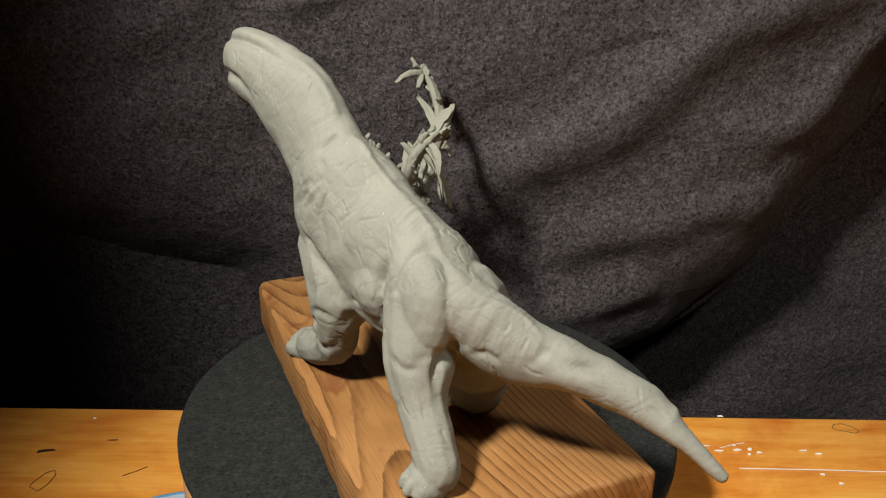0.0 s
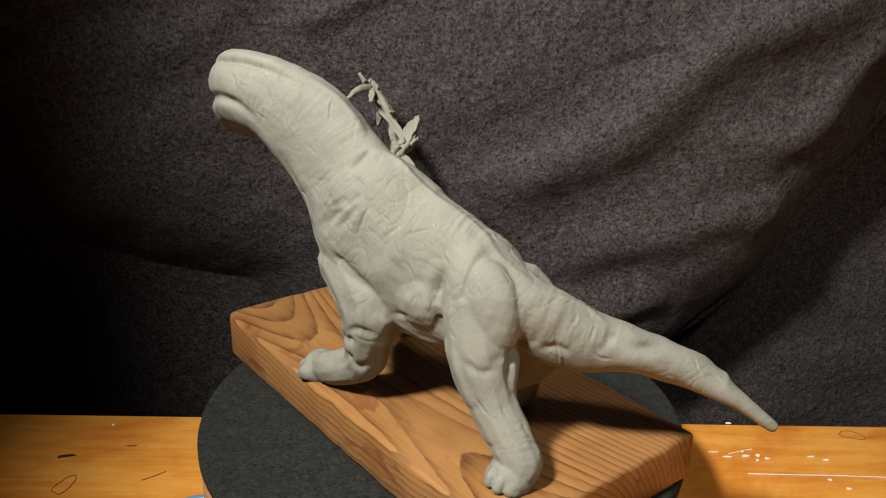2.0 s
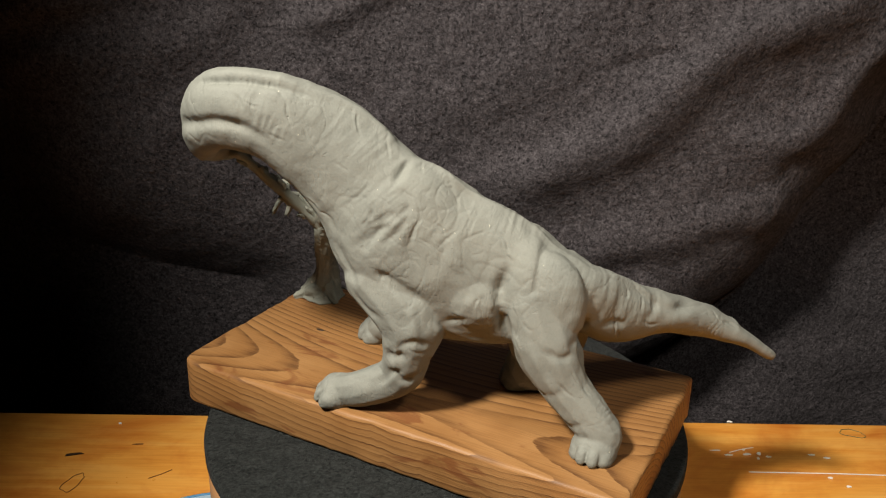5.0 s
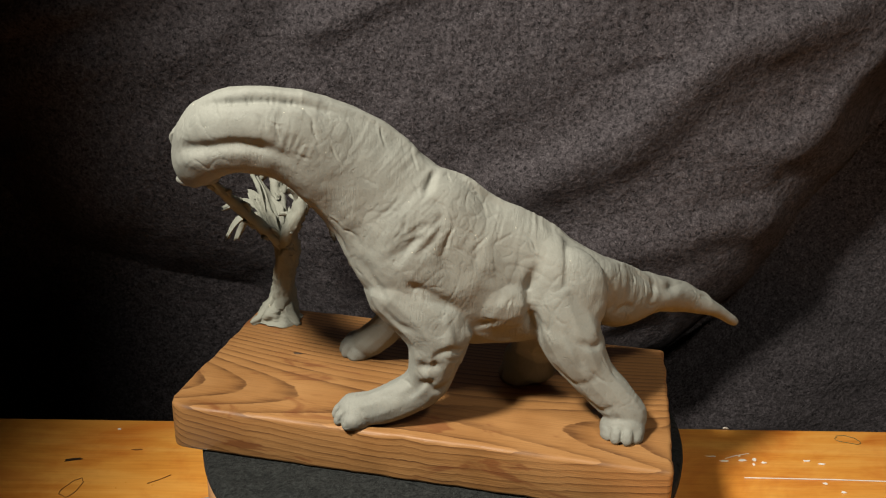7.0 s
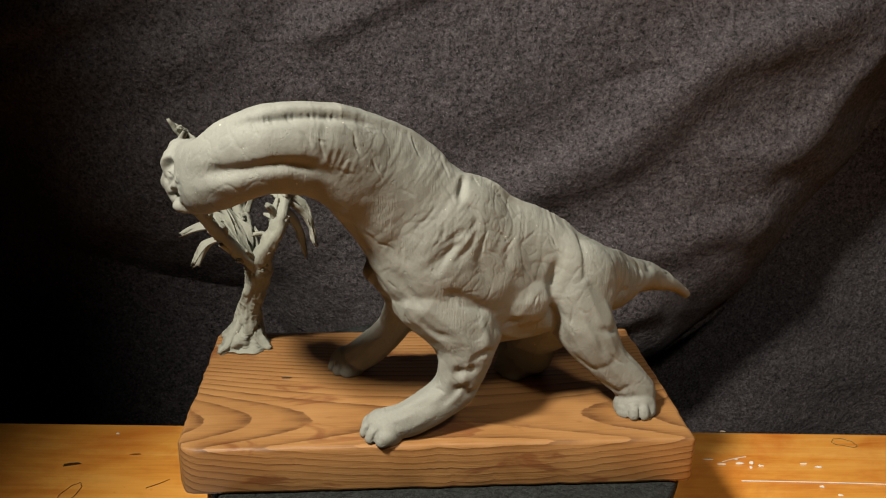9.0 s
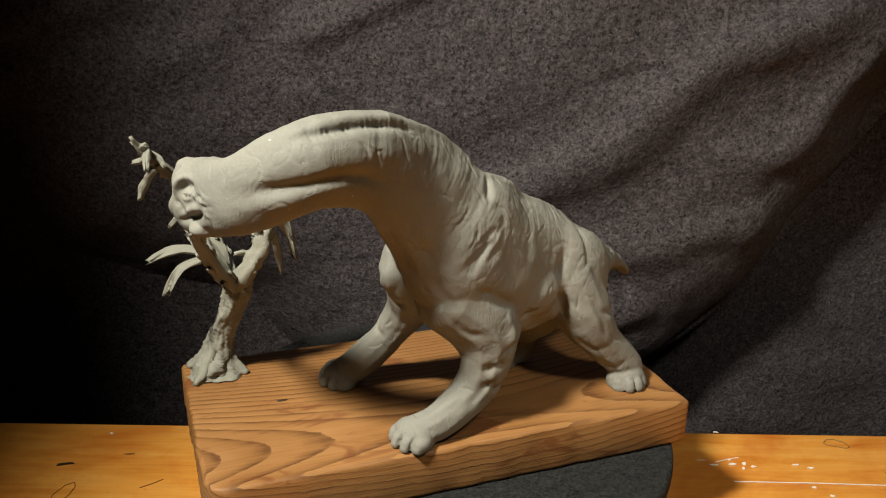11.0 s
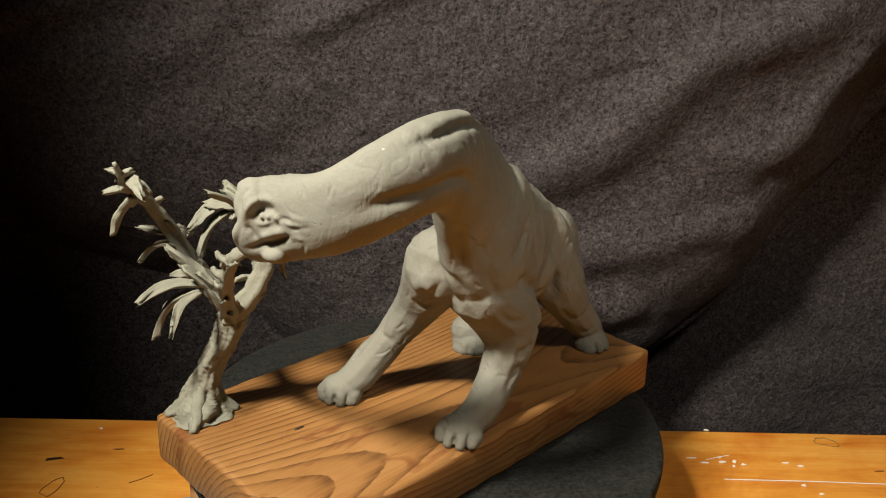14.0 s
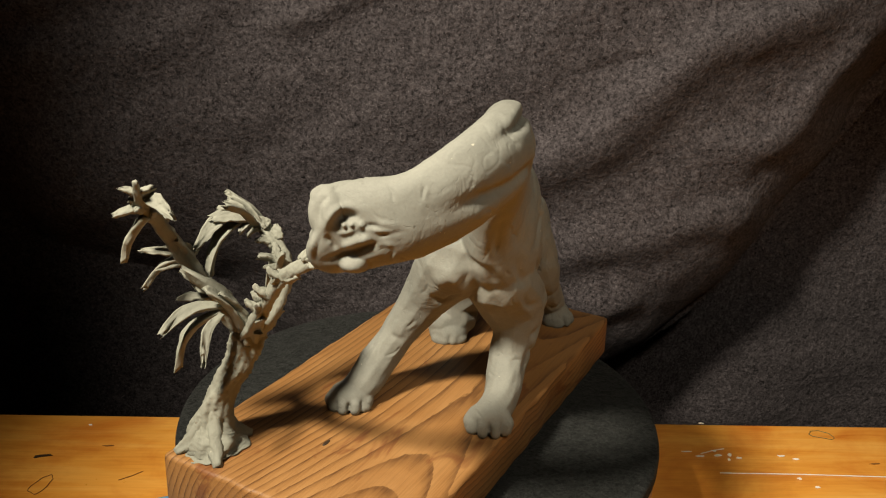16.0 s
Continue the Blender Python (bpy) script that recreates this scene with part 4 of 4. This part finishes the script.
def leaf(root, tip, width, droop, parent, seed, name="leaf"):
    """A pressed clay strap from root to tip, grooved along its length, with a torn blunt end."""
    a, b = Vector(root), Vector(tip)
    d = b - a
    rng = random.Random(seed)
    side = d.cross(Vector((0.2, 0.3, 1))).normalized()
    up = side.cross(d).normalized()
    if up.z < 0:
        up = -up
    roll = radians(rng.uniform(20, 60)) * (1 if side.dot(Vector((-0.6, -0.8, 0))) < 0 else -1)
    wide = side * math.cos(roll) + up * math.sin(roll)
    face = wide.cross(d).normalized()
    bm = bmesh.new()
    rows, n, m = [], 16, 20
    curl, twist = rng.uniform(-0.5, 0.5), rng.uniform(-0.9, 0.9)
    for i in range(n + 1):
        s = i / n
        w = width * (0.55 + 0.50 * math.sin(math.pi * min(1, s * 0.75 + 0.12))) * (1 - 0.45 * s ** 5) * (1 + 0.22 * noise.noise(Vector((s * 6, seed * 1.7, 0))))
        c = a + d * s + up * droop * 0.7 * math.sin(math.pi * s) + wide * curl * width * math.sin(3 * s) + Vector((0, 0, BT))
        wd = wide * math.cos(twist * s) + face * math.sin(twist * s)
        fc = face * math.cos(twist * s) - wide * math.sin(twist * s)
        ring = []
        for k in range(m):
            t = 2 * math.pi * k / m
            u = math.cos(t)
            torn = d * (0.20 * s ** 3 * noise.noise(Vector((u * 2.6, seed * 3.1, 1.0))))
            thick = 0.0013 + 0.0007 * (1 - s) + 0.00045 * math.cos(u * 10 + seed) + 0.0008 * noise.noise(Vector((s * 5, u * 5, seed * 2.1)))
            q = c + torn + wd * w * u * (1 + 0.22 * noise.noise(Vector((s * 6, u * 1.5, seed * 1.3)))) + fc * (thick * math.sin(t) + 0.45 * w * u * u)
            ring.append(bm.verts.new(q))
        rows.append(ring)
    for r0, r1 in zip(rows, rows[1:]):
        for k in range(m):
            bm.faces.new((r0[k], r0[(k + 1) % m], r1[(k + 1) % m], r1[k]))
    bm.faces.new(list(reversed(rows[0])))
    bm.faces.new(rows[-1])
    return part(name, bm, TREE_CLAY, parent)


def flakes(rows, parent, count, seed):
    """Scraps of clay that lie along a branch like torn bark."""
    rng = random.Random(seed)
    a = spline(rows, 8)
    for i in range(count):
        k = rng.randint(3, len(a) - 5)
        c, nxt, r = Vector(a[k, :3]), Vector(a[k + 3, :3]), a[k, 3]
        t = (nxt - c).normalized()
        away = t.cross(Vector((rng.uniform(-1, 1), rng.uniform(-1, 1), rng.uniform(-1, 1)))).normalized()
        size = rng.uniform(0.005, 0.011)
        root = c + away * r * 0.75
        leaf(root, root + t * size + away * rng.uniform(0.0004, 0.0028), rng.uniform(0.0014, 0.0026), 0.0008, parent, seed * 7 + i, "bark_flake")


def tree():
    t = new("clay_tree")
    bm = bmesh.new()
    bark_tube(bm, [(x, y, z, r) for x, y, z, r in (
        (-0.1372, 0.0525, -0.0010, 0.0178), (-0.1370, 0.0530, 0.004, 0.0148), (-0.1352, 0.0540, 0.013, 0.0108), (-0.1323, 0.0517, 0.027, 0.0080), (-0.1290, 0.0465, 0.040, 0.0074),
        (-0.1250, 0.0410, 0.053, 0.0080), (-0.1228, 0.0380, 0.064, 0.0090), (-0.1220, 0.0365, 0.071, 0.0075))], 3, 12, 56)
    trunk = part("trunk", bm, TREE_CLAY, t)
    for i, (x, y, r) in enumerate(((-0.155, 0.0645, 0.004), (-0.1185, 0.043, 0.0042), (-0.153, 0.036, 0.0045), (-0.130, 0.060, 0.004))):
        cx, cy = -0.1365, 0.0535
        stem("root", [(cx, cy, 0.022, 0.005), (cx + (x - cx) * 0.5, cy + (y - cy) * 0.5, 0.0065, 0.0052), (x, y, 0.0004, r * 0.55)], t, 30 + i)
    branches = (
        ((-0.1235, 0.0385, 0.064, 0.0065), (-0.129, 0.046, 0.080, 0.0055), (-0.136, 0.056, 0.098, 0.0048), (-0.1405, 0.0605, 0.110, 0.0044),
         (-0.150, 0.063, 0.1265, 0.0042), (-0.163, 0.0615, 0.143, 0.0036), (-0.171, 0.056, 0.151, 0.0028), (-0.1770, 0.0506, 0.1615, 0.0011)),
        ((-0.122, 0.036, 0.066, 0.0075), (-0.1165, 0.028, 0.080, 0.0062), (-0.109, 0.0255, 0.0925, 0.0056), (-0.105, 0.028, 0.106, 0.0050),
         (-0.1030, 0.037, 0.1165, 0.0046), (-0.1040, 0.047, 0.1235, 0.0042), (-0.1085, 0.0525, 0.1300, 0.0032), (-0.1125, 0.055, 0.1345, 0.0014)),
        ((-0.1235, 0.036, 0.066, 0.006), (-0.133, 0.024, 0.080, 0.0047), (-0.1415, 0.010, 0.097, 0.0041), (-0.147, -0.002, 0.111, 0.0036),
         (-0.150, -0.012, 0.1215, 0.0034), (-0.150, -0.024, 0.130, 0.0032), (-0.149, -0.030, 0.133, 0.002)))
    for i, rows in enumerate(branches):
        stem("branch", rows, t, 5 + i)
        flakes(rows, t, (10, 15, 14)[i], 300 + 40 * i)
    for i, (r, e, w, d) in enumerate((
            ((-0.165, 0.060, 0.143), (-0.1765, 0.0675, 0.1415), 0.0028, 0.002), ((-0.164, 0.0605, 0.139), (-0.1742, 0.066, 0.119), 0.0036, 0.003),
            ((-0.170, 0.057, 0.150), (-0.160, 0.050, 0.142), 0.0032, 0.001), ((-0.172, 0.056, 0.152), (-0.168, 0.049, 0.157), 0.002, 0.001),
            ((-0.141, 0.061, 0.112), (-0.156, 0.0748, 0.116), 0.0028, 0.002), ((-0.141, 0.061, 0.110), (-0.1578, 0.072, 0.0975), 0.0036, 0.004),
            ((-0.140, 0.060, 0.107), (-0.152, 0.070, 0.105), 0.003, 0.002),
            ((-0.130, 0.031, 0.072), (-0.1515, 0.0505, 0.1085), 0.0085, 0.003), ((-0.132, 0.034, 0.075), (-0.150, 0.040, 0.102), 0.0060, 0.004),
            ((-0.140, 0.040, 0.088), (-0.1730, 0.0465, 0.0842), 0.0040, 0.006), ((-0.141, 0.039, 0.086), (-0.1645, 0.0465, 0.0625), 0.0036, 0.009),
            ((-0.142, 0.037, 0.085), (-0.1635, 0.030, 0.0692), 0.0030, 0.008), ((-0.137, 0.050, 0.090), (-0.1445, 0.0655, 0.088), 0.0028, 0.002),
            ((-0.1055, 0.052, 0.127), (-0.1337, 0.0603, 0.1140), 0.0046, 0.007), ((-0.106, 0.050, 0.125), (-0.1313, 0.0545, 0.0980), 0.0040, 0.008),
            ((-0.104, 0.046, 0.122), (-0.124, 0.058, 0.1270), 0.0048, 0.004), ((-0.104, 0.040, 0.119), (-0.1105, 0.0565, 0.1370), 0.0050, 0.003),
            ((-0.105, 0.034, 0.114), (-0.0852, 0.0396, 0.0803), 0.0036, 0.008), ((-0.106, 0.030, 0.110), (-0.0927, 0.050, 0.0682), 0.0034, 0.006),
            ((-0.104, 0.036, 0.116), (-0.0880, 0.038, 0.0955), 0.0034, 0.006), ((-0.109, 0.027, 0.100), (-0.113, 0.020, 0.113), 0.003, 0.002),
            ((-0.131, 0.033, 0.074), (-0.1495, 0.0535, 0.1060), 0.0045, 0.006), ((-0.130, 0.036, 0.072), (-0.1455, 0.0500, 0.0990), 0.0055, 0.008),
            ((-0.128, 0.030, 0.072), (-0.1440, 0.0360, 0.0985), 0.0050, 0.003), ((-0.105, 0.044, 0.121), (-0.1320, 0.0395, 0.1395), 0.0034, 0.003),
            ((-0.1045, 0.046, 0.121), (-0.1130, 0.0560, 0.1350), 0.0048, 0.001), ((-0.1040, 0.042, 0.120), (-0.1180, 0.0570, 0.1310), 0.0040, 0.003),
            ((-0.168, 0.056, 0.151), (-0.1700, 0.0365, 0.1455), 0.0040, 0.002), ((-0.140, 0.060, 0.1075), (-0.1305, 0.0630, 0.1105), 0.0030, 0.001))):
        leaf(r, e, w * 0.85, d, t, 50 + i)
    rng = random.Random(12)
    for i, (x, y, z) in enumerate(((-0.172, 0.056, 0.152), (-0.167, 0.059, 0.147), (-0.158, 0.062, 0.136), (-0.152, 0.063, 0.129), (-0.143, 0.061, 0.114), (-0.138, 0.058, 0.103),
                                   (-0.105, 0.045, 0.1225), (-0.104, 0.041, 0.120), (-0.1045, 0.033, 0.112), (-0.106, 0.028, 0.102), (-0.107, 0.027, 0.098), (-0.112, 0.027, 0.088))):
        way = Vector((rng.uniform(-1, 0.4), rng.uniform(-0.3, 1), rng.uniform(-0.5, 0.7))).normalized() * rng.uniform(0.008, 0.014)
        leaf((x, y, z), tuple(Vector((x, y, z)) + way), rng.uniform(0.0016, 0.0026), 0.002, t, 120 + i)
    for i, (x, y, z, r) in enumerate(((-0.127, 0.034, 0.0665, 0.0046), (-0.1195, 0.035, 0.0675, 0.0044), (-0.1235, 0.0405, 0.068, 0.0044), (-0.126, 0.0415, 0.0585, 0.0040), (-0.1215, 0.0335, 0.060, 0.0040))):
        stem("burl", [(x, y, z - r, r * 0.6), (x, y, z, r), (x + 0.001, y + 0.001, z + r, r * 0.5)], t, 140 + i)
    for i, (x, y, z) in enumerate(((-0.138, 0.015, 0.092), (-0.146, 0.002, 0.106), (-0.150, -0.010, 0.119), (-0.141, 0.008, 0.099))):
        stem("knob", [(x, y, z, 0.003), (x - 0.003, y + 0.004, z + 0.003, 0.0022), (x - 0.004, y + 0.006, z + 0.006, 0.001)], t, 80 + i)
    return tagged(t, "small grey clay tree with twisted branches and long leaves", "model tree")


def dish():
    d = new("dish")
    d.matrix_world = pose(-0.125, -0.125, 0)
    bm = bmesh.new()
    lathe(bm, [(0.030, 0.0), (0.034, 0.002), (0.070, 0.006), (0.0910, 0.012), (0.0920, 0.0130), (0.0905, 0.0138), (0.068, 0.0085), (0.034, 0.0050), (0.010, 0.0045)], 64)
    part("plate", bm, GLAZE, d)
    bm = bmesh.new()
    tube(bm, [(0.0900 * math.cos(a), 0.0900 * math.sin(a), 0.0134, 0.0012, 0.0006) for a in np.linspace(0, 2 * math.pi, 33)], 2, 8)
    part("rim", bm, BLUE, d, "blue glazed rim band")
    return tagged(d, "small pale blue dish with a darker rim beside the turntable", "dish")


room()
table()
dish()
DISC = turntable()
PLANK = board()
backdrop()
STATUE = statue()
TREE = tree()


def motions():
    rows = [(t, pose(0, 0, 0, 0, 0, a)) for t, a in SPIN]
    for thing in (DISC, PLANK, STATUE, TREE):
        walk(thing, rows)


motions()
